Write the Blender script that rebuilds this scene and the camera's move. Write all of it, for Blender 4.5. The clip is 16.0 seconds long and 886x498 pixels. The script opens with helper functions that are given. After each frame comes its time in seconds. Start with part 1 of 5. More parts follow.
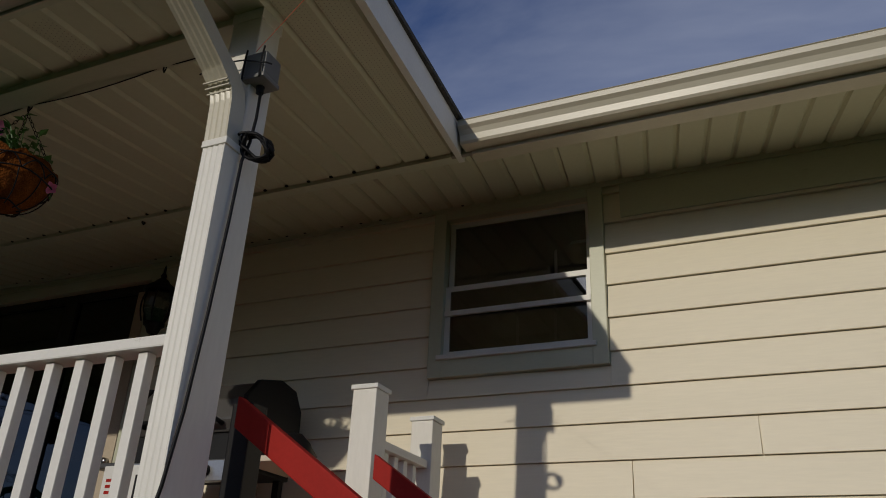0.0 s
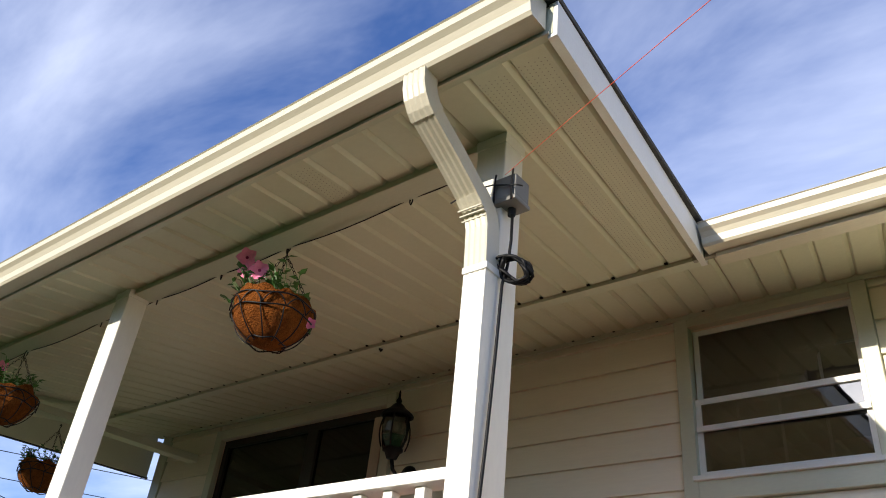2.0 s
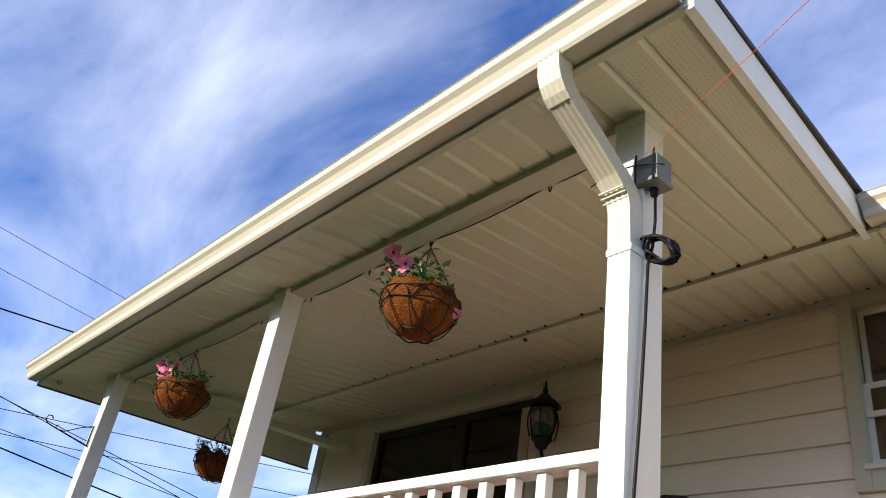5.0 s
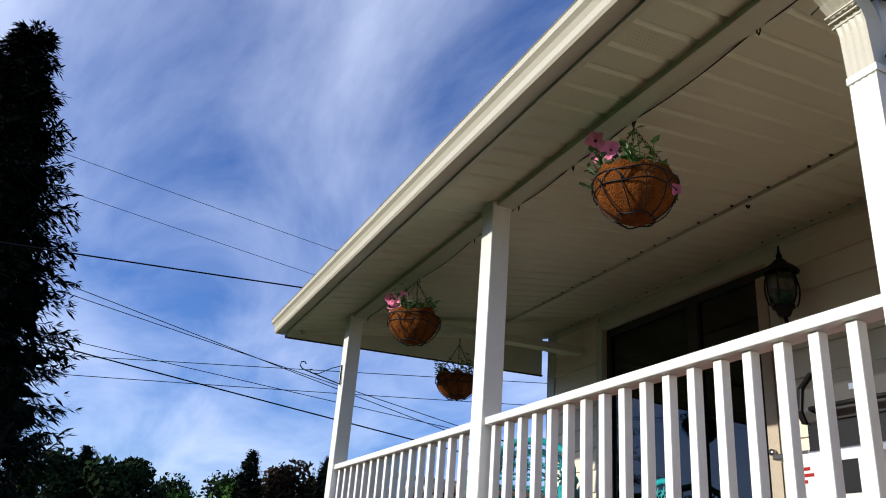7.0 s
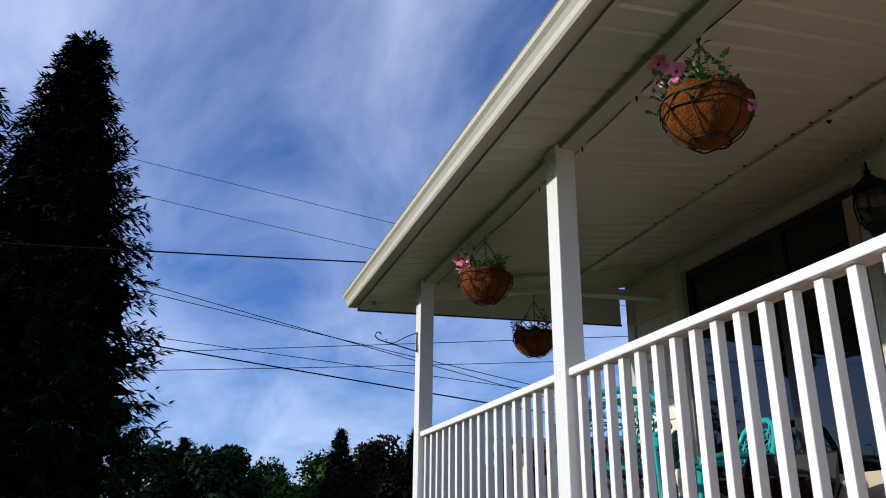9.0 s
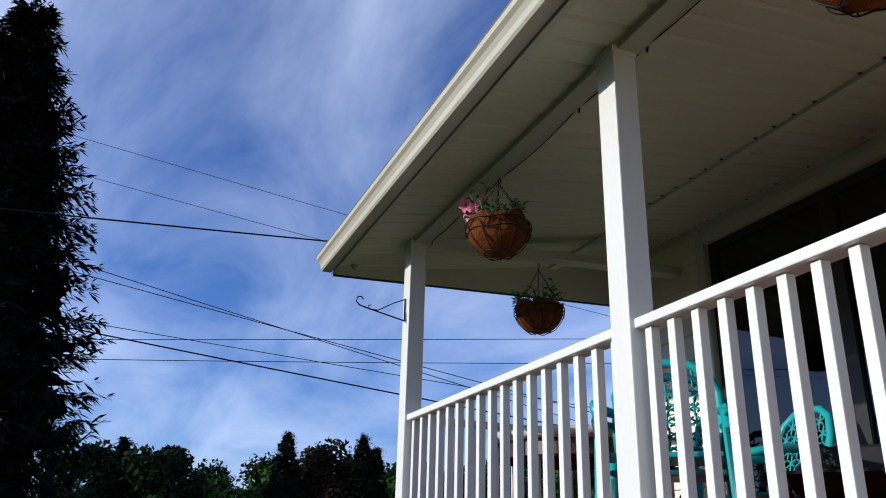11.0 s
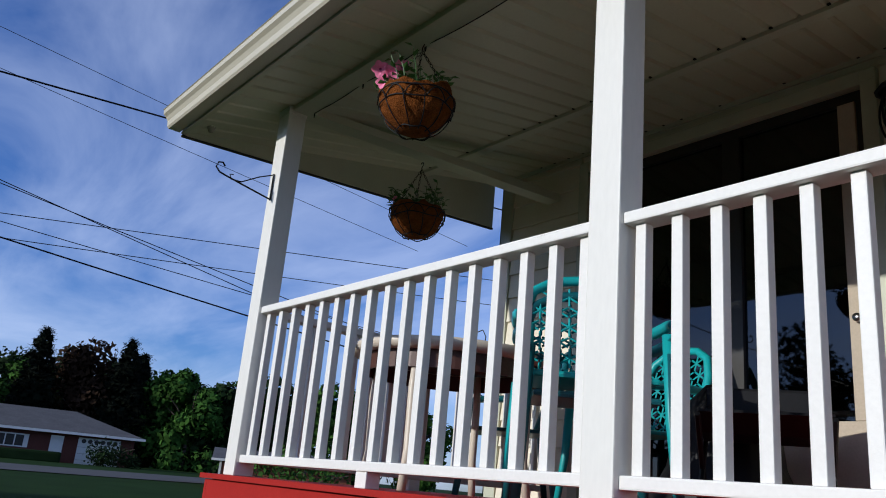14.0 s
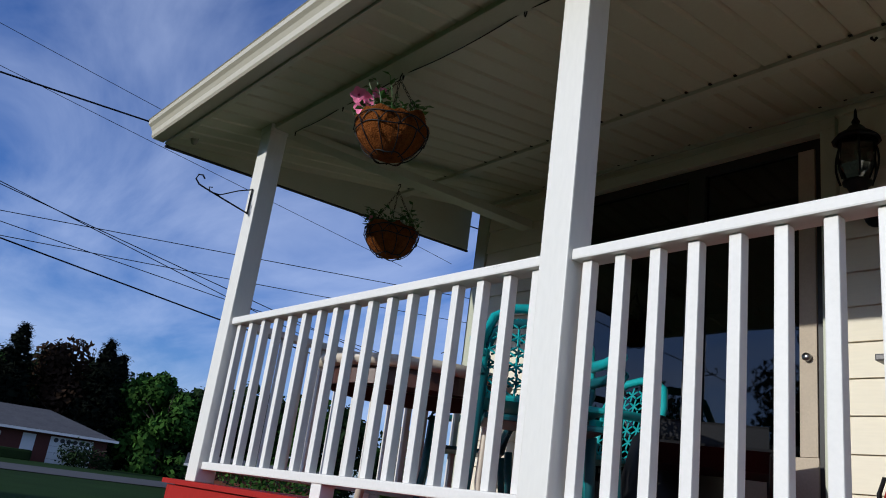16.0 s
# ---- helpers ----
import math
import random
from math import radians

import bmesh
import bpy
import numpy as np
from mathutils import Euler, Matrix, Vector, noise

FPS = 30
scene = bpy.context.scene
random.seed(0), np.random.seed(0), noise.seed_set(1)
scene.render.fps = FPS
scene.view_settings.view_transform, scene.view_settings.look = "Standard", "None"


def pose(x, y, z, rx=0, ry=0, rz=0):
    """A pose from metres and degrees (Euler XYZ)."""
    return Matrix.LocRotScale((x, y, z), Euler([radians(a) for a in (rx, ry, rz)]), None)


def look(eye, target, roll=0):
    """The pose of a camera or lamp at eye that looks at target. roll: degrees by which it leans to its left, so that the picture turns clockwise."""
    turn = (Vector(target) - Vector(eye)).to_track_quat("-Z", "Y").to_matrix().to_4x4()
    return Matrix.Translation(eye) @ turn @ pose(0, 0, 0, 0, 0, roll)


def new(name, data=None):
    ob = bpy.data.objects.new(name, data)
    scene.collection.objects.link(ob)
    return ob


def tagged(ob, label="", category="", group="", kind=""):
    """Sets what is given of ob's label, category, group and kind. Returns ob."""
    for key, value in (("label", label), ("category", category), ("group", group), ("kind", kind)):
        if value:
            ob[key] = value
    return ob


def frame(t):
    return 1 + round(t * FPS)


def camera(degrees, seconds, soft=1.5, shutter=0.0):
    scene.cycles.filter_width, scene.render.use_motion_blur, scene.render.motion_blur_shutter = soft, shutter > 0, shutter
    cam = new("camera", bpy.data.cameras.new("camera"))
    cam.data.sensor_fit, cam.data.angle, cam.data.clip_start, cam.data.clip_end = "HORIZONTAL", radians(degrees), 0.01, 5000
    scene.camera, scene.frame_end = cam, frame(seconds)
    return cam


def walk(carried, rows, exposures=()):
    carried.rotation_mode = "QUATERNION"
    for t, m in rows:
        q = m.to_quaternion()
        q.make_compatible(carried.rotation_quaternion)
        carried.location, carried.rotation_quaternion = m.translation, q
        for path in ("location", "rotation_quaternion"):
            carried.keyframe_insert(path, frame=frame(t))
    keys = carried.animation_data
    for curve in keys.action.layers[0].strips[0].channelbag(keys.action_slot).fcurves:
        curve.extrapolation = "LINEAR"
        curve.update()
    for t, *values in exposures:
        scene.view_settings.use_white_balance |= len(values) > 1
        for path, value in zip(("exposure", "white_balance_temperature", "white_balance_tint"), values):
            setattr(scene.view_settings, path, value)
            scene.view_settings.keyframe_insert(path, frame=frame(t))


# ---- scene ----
cam = camera(58.0, 16.0, soft=1.0)
PATH = [
    (0, (3.894, -1.722, 1.494), (3.129, -0.09, 2.36), 2.8),
    (0.5, (3.831, -1.74, 1.529), (2.834, -0.234, 2.389), 3.2),
    (1, (3.751, -1.757, 1.521), (2.632, -0.37, 2.427), 4.8),
    (1.5, (3.691, -1.758, 1.538), (2.603, -0.403, 2.529), 4.7),
    (2, (3.671, -1.776, 1.547), (2.549, -0.514, 2.619), 6.6),
    (2.5, (3.684, -1.789, 1.537), (2.519, -0.558, 2.598), 7.5),
    (3, (3.669, -1.794, 1.527), (2.46, -0.603, 2.586), 7.1),
    (5.3, (3.674, -1.799, 1.5), (2.255, -0.804, 2.499), 10.0),
    (5.5, (3.644, -1.825, 1.5), (2.185, -0.852, 2.461), 9.4),
    (6, (3.628, -1.836, 1.488), (2.063, -0.982, 2.394), 7.9),
    (6.5, (3.61, -1.841, 1.482), (1.966, -1.059, 2.312), 6.4),
    (7, (3.554, -1.835, 1.47), (1.857, -1.113, 2.245), 4.6),
    (7.5, (3.539, -1.847, 1.443), (1.796, -1.188, 2.17), 3.4),
    (8, (3.591, -1.853, 1.458), (1.796, -1.272, 2.122), 1.3),
    (10.3, (2.794, -1.667, 1.422), (1.042, -1.057, 2.168), 0.1),
    (10.5, (2.679, -1.673, 1.402), (0.938, -1.031, 2.147), 1.2),
    (11, (2.359, -1.723, 1.431), (0.623, -1.033, 2.145), 1.4),
    (11.5, (2.074, -1.703, 1.414), (0.296, -1.046, 2.054), 3.0),
    (12, (1.86, -1.686, 1.431), (0.111, -1.017, 2.135), 2.9),
    (12.5, (1.627, -1.737, 1.408), (-0.056, -0.846, 2.02), 4.6),
    (13, (1.52, -1.813, 1.387), (-0.064, -0.77, 2.021), 3.7),
    (13.5, (1.491, -1.831, 1.394), (-0.035, -0.678, 1.98), 4.7),
    (14, (1.493, -1.847, 1.397), (-0.032, -0.687, 1.971), 5.2),
    (14.5, (1.508, -1.848, 1.395), (0.011, -0.663, 1.99), 5.8),
    (15, (1.534, -1.846, 1.398), (0.046, -0.654, 2.002), 6.8),
    (15.5, (1.567, -1.853, 1.397), (0.125, -0.609, 2.006), 7.8),
    (16, (1.66, -1.859, 1.404), (0.162, -0.685, 2.019), 7.9),
]
EXPOSURE = [(0, -1.45, 6700, 10), (0.5, -0.95, 6700, 10), (1.0, -0.45, 6700, 10), (1.5, 0.05, 6800, 10), (2.0, 0.42, 6850, 10), (5.5, 0.58, 6800, 10), (6.5, 0.22, 6450, 10), (8.0, -0.22, 6150, 10), (10.5, -0.25, 5950, 10), (16.0, -0.56, 5850, 10)]
walk(cam, [(t, look(eye, target, roll)) for t, eye, target, roll in PATH], EXPOSURE)

# ---- world, sun ----
SUN_DIR = Vector((0.128, 1.0, -0.295)).normalized()      # the way the light travels
world = bpy.data.worlds.new("sky")
scene.world = world
world.use_nodes = True
wn, wl = world.node_tree.nodes, world.node_tree.links
wn.clear()
w_out = wn.new("ShaderNodeOutputWorld")
w_bg = wn.new("ShaderNodeBackground")
w_sky = wn.new("ShaderNodeTexSky")
w_sky.sky_type = "NISHITA"
w_sky.sun_disc = False
w_sky.sun_elevation = math.asin(-SUN_DIR.z)
w_sky.sun_rotation = math.atan2(-SUN_DIR.x, -SUN_DIR.y)
w_sky.air_density = 1.0
w_sky.dust_density = 0.3
w_sky.ozone_density = 3.0
w_bg.inputs["Strength"].default_value = 0.130
w_tc = wn.new("ShaderNodeTexCoord")
w_sep = wn.new("ShaderNodeSeparateXYZ")
wl.new(w_tc.outputs["Generated"], w_sep.inputs[0])
# clouds lie on a high flat layer: the direction is divided by its height
w_add = wn.new("ShaderNodeMath"); w_add.operation = "ADD"; w_add.inputs[1].default_value = 0.16
w_abs = wn.new("ShaderNodeMath"); w_abs.operation = "ABSOLUTE"
wl.new(w_sep.outputs["Z"], w_abs.inputs[0])
wl.new(w_abs.outputs[0], w_add.inputs[0])
w_dx = wn.new("ShaderNodeMath"); w_dx.operation = "DIVIDE"
w_dy = wn.new("ShaderNodeMath"); w_dy.operation = "DIVIDE"
wl.new(w_sep.outputs["X"], w_dx.inputs[0]); wl.new(w_add.outputs[0], w_dx.inputs[1])
wl.new(w_sep.outputs["Y"], w_dy.inputs[0]); wl.new(w_add.outputs[0], w_dy.inputs[1])
w_xyz = wn.new("ShaderNodeCombineXYZ")
wl.new(w_dx.outputs[0], w_xyz.inputs[0]); wl.new(w_dy.outputs[0], w_xyz.inputs[1])
w_map = wn.new("ShaderNodeMapping")
w_map.inputs["Scale"].default_value = (0.9, 2.0, 1)
w_map.inputs["Rotation"].default_value = (0, 0, radians(25))
w_map.inputs["Location"].default_value = (2.3, 0.7, 0)
wl.new(w_xyz.outputs[0], w_map.inputs[0])
w_noise = wn.new("ShaderNodeTexNoise")
w_noise.inputs["Scale"].default_value = 0.9
w_noise.inputs["Detail"].default_value = 7
w_noise.inputs["Roughness"].default_value = 0.56
w_noise.inputs["Distortion"].default_value = 0.5
wl.new(w_map.outputs[0], w_noise.inputs["Vector"])
w_ramp = wn.new("ShaderNodeValToRGB")
w_ramp.color_ramp.elements[0].position = 0.36
w_ramp.color_ramp.elements[0].color = (0, 0, 0, 1)
w_ramp.color_ramp.elements[1].position = 0.80
w_ramp.color_ramp.elements[1].color = (0.75, 0.75, 0.75, 1)
wl.new(w_noise.outputs["Fac"], w_ramp.inputs[0])
w_tint = wn.new("ShaderNodeMix"); w_tint.data_type = "RGBA"; w_tint.blend_type = "MULTIPLY"
w_tint.inputs["Factor"].default_value = 1.0
w_tint.inputs["B"].default_value = (0.74, 0.92, 1.42, 1)
wl.new(w_sky.outputs[0], w_tint.inputs["A"])
w_mix = wn.new("ShaderNodeMix"); w_mix.data_type = "RGBA"
wl.new(w_ramp.outputs[0], w_mix.inputs["Factor"])
wl.new(w_tint.outputs["Result"], w_mix.inputs["A"])
w_mix.inputs["B"].default_value = (7.4, 8.2, 10.4, 1)
# the bright haze round the sun
w_dot = wn.new("ShaderNodeVectorMath"); w_dot.operation = "DOT_PRODUCT"
w_dot.inputs[1].default_value = -SUN_DIR
wl.new(w_tc.outputs["Generated"], w_dot.inputs[0])
w_clip = wn.new("ShaderNodeMath"); w_clip.operation = "MAXIMUM"; w_clip.inputs[1].default_value = 0.0
wl.new(w_dot.outputs["Value"], w_clip.inputs[0])
w_pow = wn.new("ShaderNodeMath"); w_pow.operation = "POWER"; w_pow.inputs[1].default_value = 90.0
wl.new(w_clip.outputs[0], w_pow.inputs[0])
w_glow = wn.new("ShaderNodeMix"); w_glow.data_type = "RGBA"; w_glow.blend_type = "ADD"
wl.new(w_pow.outputs[0], w_glow.inputs["Factor"])
wl.new(w_mix.outputs["Result"], w_glow.inputs["A"])
w_glow.inputs["B"].default_value = (34.0, 32.0, 29.0, 1)
wl.new(w_glow.outputs["Result"], w_bg.inputs["Color"])
wl.new(w_bg.outputs[0], w_out.inputs[0])

sun = new("sun", bpy.data.lights.new("sun", "SUN"))
sun.data.energy = 4.5
sun.data.angle = radians(0.6)
sun.data.color = (1.0, 0.93, 0.80)
sun.matrix_world = look(Vector((0, 0, 30)) - SUN_DIR * 40, Vector((0, 0, 30)))

# ---- materials ----
def material(name, base, rough=0.6, metal=0.0, var=0.12, scale=6.0, bump=0.15, fine=90.0, dirt=None, dirt_at=0.62, stretch=(1, 1, 1), rand=0.0, spec=0.5, dist=0.004):
    m = bpy.data.materials.new(name)
    m.use_nodes = True
    n, l = m.node_tree.nodes, m.node_tree.links
    b = n["Principled BSDF"]
    tc = n.new("ShaderNodeTexCoord")
    mp = n.new("ShaderNodeMapping")
    mp.inputs["Scale"].default_value = stretch
    l.new(tc.outputs["Object"], mp.inputs[0])
    big = n.new("ShaderNodeTexNoise")
    big.inputs["Scale"].default_value = scale
    big.inputs["Detail"].default_value = 5
    l.new(mp.outputs[0], big.inputs["Vector"])
    small = n.new("ShaderNodeTexNoise")
    small.inputs["Scale"].default_value = fine
    small.inputs["Detail"].default_value = 3
    l.new(mp.outputs[0], small.inputs["Vector"])
    half = n.new("ShaderNodeMath"); half.operation = "ADD"
    l.new(big.outputs["Fac"], half.inputs[0]); l.new(small.outputs["Fac"], half.inputs[1])
    last = half.outputs[0]
    if rand:
        oi = n.new("ShaderNodeObjectInfo")
        mul = n.new("ShaderNodeMath"); mul.operation = "MULTIPLY_ADD"
        mul.inputs[1].default_value = rand
        l.new(oi.outputs["Random"], mul.inputs[0]); l.new(last, mul.inputs[2])
        last = mul.outputs[0]
    mr = n.new("ShaderNodeMapRange")
    mr.inputs["From Min"].default_value = 0.6
    mr.inputs["From Max"].default_value = 1.4 + rand
    mr.inputs["To Min"].default_value = 1 - var
    mr.inputs["To Max"].default_value = 1 + var
    l.new(last, mr.inputs["Value"])
    mx = n.new("ShaderNodeMix"); mx.data_type = "RGBA"; mx.blend_type = "MULTIPLY"
    mx.inputs["Factor"].default_value = 1
    mx.inputs["A"].default_value = (*base, 1)
    l.new(mr.outputs["Result"], mx.inputs["B"])
    col = mx.outputs["Result"]
    if dirt:
        dn = n.new("ShaderNodeTexNoise")
        dn.inputs["Scale"].default_value = scale * 2.3
        dn.inputs["Detail"].default_value = 8
        dn.inputs["Roughness"].default_value = 0.7
        l.new(mp.outputs[0], dn.inputs["Vector"])
        dr = n.new("ShaderNodeMapRange")
        dr.inputs["From Min"].default_value = dirt_at
        dr.inputs["From Max"].default_value = dirt_at + 0.12
        l.new(dn.outputs["Fac"], dr.inputs["Value"])
        d2 = n.new("ShaderNodeMix"); d2.data_type = "RGBA"
        l.new(dr.outputs["Result"], d2.inputs["Factor"])
        l.new(col, d2.inputs["A"])
        d2.inputs["B"].default_value = (*dirt, 1)
        col = d2.outputs["Result"]
    l.new(col, b.inputs["Base Color"])
    b.inputs["Roughness"].default_value = rough
    b.inputs["Metallic"].default_value = metal
    b.inputs["Specular IOR Level"].default_value = spec
    if bump:
        bp = n.new("ShaderNodeBump")
        bp.inputs["Strength"].default_value = bump
        bp.inputs["Distance"].default_value = dist
        l.new(half.outputs[0], bp.inputs["Height"])
        l.new(bp.outputs[0], b.inputs["Normal"])
    return m


M_POST = material("white post paint", (0.74, 0.72, 0.66), 0.5, var=0.05, scale=3, fine=60, dirt=(0.50, 0.47, 0.40), dirt_at=0.65, stretch=(1, 1, 0.25))
M_RAIL = material("worn white rail paint", (0.76, 0.74, 0.69), 0.5, var=0.06, scale=5, fine=70, dirt=(0.36, 0.31, 0.24), dirt_at=0.635, rand=0.25)
# soffit and trim: green light bounced off the lawn is mixed into the cream
M_SOFFIT = material("cream vinyl soffit with lawn bounce", (0.52, 0.515, 0.375), 0.45, var=0.04, scale=1.2, fine=40, bump=0.05, dirt=(0.42, 0.41, 0.30), dirt_at=0.72)
M_TRIM = material("cream aluminium trim with lawn bounce", (0.52, 0.53, 0.40), 0.4, var=0.05, scale=3, fine=50, bump=0.05, dirt=(0.30, 0.33, 0.22), dirt_at=0.66, stretch=(0.6, 2, 2))
M_GUTTER = material("cream painted gutter", (0.56, 0.52, 0.41), 0.35, var=0.06, scale=2, fine=50, bump=0.04, dirt=(0.50, 0.47, 0.36), dirt_at=0.66, stretch=(0.5, 3, 3))
# darkened cream: the shade behind the house gutter is put into the colour
M_UNDER = material("shade-darkened cream", (0.30, 0.28, 0.23), 0.7, var=0.15)
M_SIDING = material("beige lap siding", (0.78, 0.715, 0.56), 0.55, var=0.05, scale=1.5, fine=30, bump=0.12, dirt=(0.60, 0.55, 0.44), dirt_at=0.72, stretch=(0.3, 1, 3), rand=0.1)
M_SHINGLE = material("dark asphalt shingle", (0.05, 0.048, 0.046), 0.95, var=0.4, fine=120, bump=0.5)
M_BLACK = material("black metal", (0.008, 0.008, 0.009), 0.5, spec=0.25, var=0.2, fine=60, bump=0.05)
M_CABLE = material("black rubber cable", (0.006, 0.006, 0.007), 0.5, var=0.1, spec=0.2)
M_RED = material("red porch paint", (0.34, 0.018, 0.013), 0.6, spec=0.15, var=0.12, scale=4, fine=60, dirt=(0.20, 0.03, 0.02), dirt_at=0.68, rand=0.15)
M_SASH = material("white window sash", (0.70, 0.70, 0.66), 0.4, var=0.04, scale=4, bump=0.04)
M_DARKFRAME = material("dark bronze door frame", (0.02, 0.017, 0.014), 0.4, var=0.15, bump=0.05)
M_TEAL = material("teal plastic", (0.02, 0.36, 0.37), 0.38, var=0.06, scale=5, bump=0.04)
# scaled-down copy of the teal, with the shade on chairs put into it
M_TEAL_DARK = material("dark teal plastic", (0.008, 0.10, 0.12), 0.4, var=0.06, scale=5, bump=0.04)
M_BOX = material("grey plastic box", (0.17, 0.17, 0.165), 0.45, var=0.06, scale=8, bump=0.05)
M_COIR = material("coconut fibre liner", (0.21, 0.064, 0.012), 0.95, spec=0.1, dist=0.02, var=0.6, scale=22, fine=160, bump=1.0)
M_LEAF = material("petunia leaf", (0.05, 0.14, 0.025), 0.5, var=0.3, scale=10, rand=0.3)
M_PINK = material("pink petal", (0.97, 0.26, 0.47), 0.6, var=0.12, scale=30)
M_THROAT = material("deep pink throat", (0.45, 0.02, 0.14), 0.6, var=0.1)
M_GRASS = material("lawn grass", (0.016, 0.038, 0.007), 0.95, spec=0.05, var=0.3, scale=0.5, fine=25, bump=0.6)
M_ROAD = material("asphalt", (0.05, 0.05, 0.05), 0.9, var=0.25, scale=1, fine=60)
# ranch house brick: the backlit front's shade is put into this darker red
M_BRICK_SHADED = material("red brick", (0.10, 0.028, 0.018), 0.85, var=0.2, scale=4, fine=40, rand=0.5)
# garage brick: the sun on its wall is put into this brighter orange
M_BRICK_SUNLIT = material("sunlit orange brick", (0.24, 0.07, 0.035), 0.85, var=0.2, scale=4, fine=40)
M_MORTAR = material("grey mortar", (0.30, 0.28, 0.25), 0.9, var=0.15)
M_ROOFGREY = material("grey shingle roof", (0.07, 0.068, 0.07), 0.9, var=0.3, scale=1.5, fine=8, bump=0.4)
M_WHITE = material("white painted panel", (0.70, 0.70, 0.67), 0.5, var=0.05)
M_BARK = material("bark", (0.06, 0.045, 0.032), 0.95, var=0.4, scale=6, bump=1.0)
M_CURTAIN = material("beige curtain", (0.50, 0.42, 0.32), 0.9, var=0.1, scale=4, bump=0.1)
M_TABLETOP = material("brown slatted table top", (0.075, 0.028, 0.018), 0.45, var=0.2)
M_CREAMMETAL = material("cream table rim", (0.66, 0.58, 0.47), 0.4, var=0.06)
M_GRILL = material("grey enamel hood", (0.10, 0.095, 0.09), 0.35, var=0.1, metal=0.4)
M_STEEL = material("brushed steel", (0.5, 0.5, 0.5), 0.3, metal=1.0, var=0.1)
M_ORANGE = material("red string", (0.75, 0.10, 0.04), 0.6, var=0.05, bump=0)
# near-black base: the dimness of the unlit rooms is put into the colour
M_INSIDE = material("room wall with dimness in its colour", (0.035, 0.03, 0.025), 0.9, var=0.1)
M_CONC = material("concrete", (0.33, 0.32, 0.30), 0.9, var=0.15, scale=3, fine=60)


def leafy(name, base, var=0.45, trans=0.25):
    m = material(name, base, 0.9, spec=0.08, var=var, scale=1.2, fine=30, bump=0.2)
    n, l = m.node_tree.nodes, m.node_tree.links
    g = n.new("ShaderNodeNewGeometry")
    b = n["Principled BSDF"]
    hs = n.new("ShaderNodeHueSaturation")
    mr = n.new("ShaderNodeMapRange")
    mr.inputs["To Min"].default_value = 0.55
    mr.inputs["To Max"].default_value = 1.5
    l.new(g.outputs["Random Per Island"], mr.inputs["Value"])
    src = b.inputs["Base Color"].links[0].from_socket
    l.new(src, hs.inputs["Color"])
    l.new(mr.outputs["Result"], hs.inputs["Value"])
    l.new(hs.outputs[0], b.inputs["Base Color"])
    return m


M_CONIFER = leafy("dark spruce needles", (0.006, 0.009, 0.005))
M_DECID = leafy("broad leaf green", (0.035, 0.085, 0.014))
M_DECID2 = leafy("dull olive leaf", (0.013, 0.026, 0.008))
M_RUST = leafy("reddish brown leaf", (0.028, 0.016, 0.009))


def glass_material(name, tint=(0.9, 0.95, 0.95), thru=0.6, rough=0.02, ior=1.7):
    m = bpy.data.materials.new(name)
    m.use_nodes = True
    n, l = m.node_tree.nodes, m.node_tree.links
    n.clear()
    o = n.new("ShaderNodeOutputMaterial")
    g = n.new("ShaderNodeBsdfGlossy"); g.inputs["Roughness"].default_value = rough
    t = n.new("ShaderNodeBsdfTransparent"); t.inputs["Color"].default_value = (*[c * thru for c in tint], 1)
    f = n.new("ShaderNodeFresnel"); f.inputs["IOR"].default_value = ior
    wob = n.new("ShaderNodeTexNoise"); wob.inputs["Scale"].default_value = 1.5
    bp = n.new("ShaderNodeBump"); bp.inputs["Strength"].default_value = 0.05; bp.inputs["Distance"].default_value = 0.02
    l.new(wob.outputs["Fac"], bp.inputs["Height"]); l.new(bp.outputs[0], g.inputs["Normal"])
    mx = n.new("ShaderNodeMixShader")
    l.new(f.outputs[0], mx.inputs[0]); l.new(t.outputs[0], mx.inputs[1]); l.new(g.outputs[0], mx.inputs[2])
    l.new(mx.outputs[0], o.inputs[0])
    return m


M_GLASS = glass_material("window glass", thru=0.4, ior=2.2)
M_DOORGLASS = glass_material("tinted door glass", thru=0.12)

# ---- mesh helpers ----
def add_box(bm, x0, x1, y0, y1, z0, z1, m=None):
    vs = [bm.verts.new((x, y, z)) for x in (x0, x1) for y in (y0, y1) for z in (z0, z1)]
    if m is not None:
        for v in vs:
            v.co = m @ v.co
    for f in ((0, 1, 3, 2), (4, 6, 7, 5), (0, 4, 5, 1), (2, 3, 7, 6), (0, 2, 6, 4), (1, 5, 7, 3)):
        bm.faces.new([vs[i] for i in f])
    return vs


def add_prism(bm, profile, x0, x1, axis="x"):
    """A profile of (u, v) points swept from x0 to x1. axis x: u=y, v=z; axis y: u=x, v=z; axis z: u=x, v=y."""
    def at(u, v, w):
        return (w, u, v) if axis == "x" else (u, w, v) if axis == "y" else (u, v, w)
    a = [bm.verts.new(at(u, v, x0)) for u, v in profile]
    b = [bm.verts.new(at(u, v, x1)) for u, v in profile]
    n = len(profile)
    for i in range(n):
        bm.faces.new((a[i], a[(i + 1) % n], b[(i + 1) % n], b[i]))
    bm.faces.new(a[::-1])
    bm.faces.new(b)


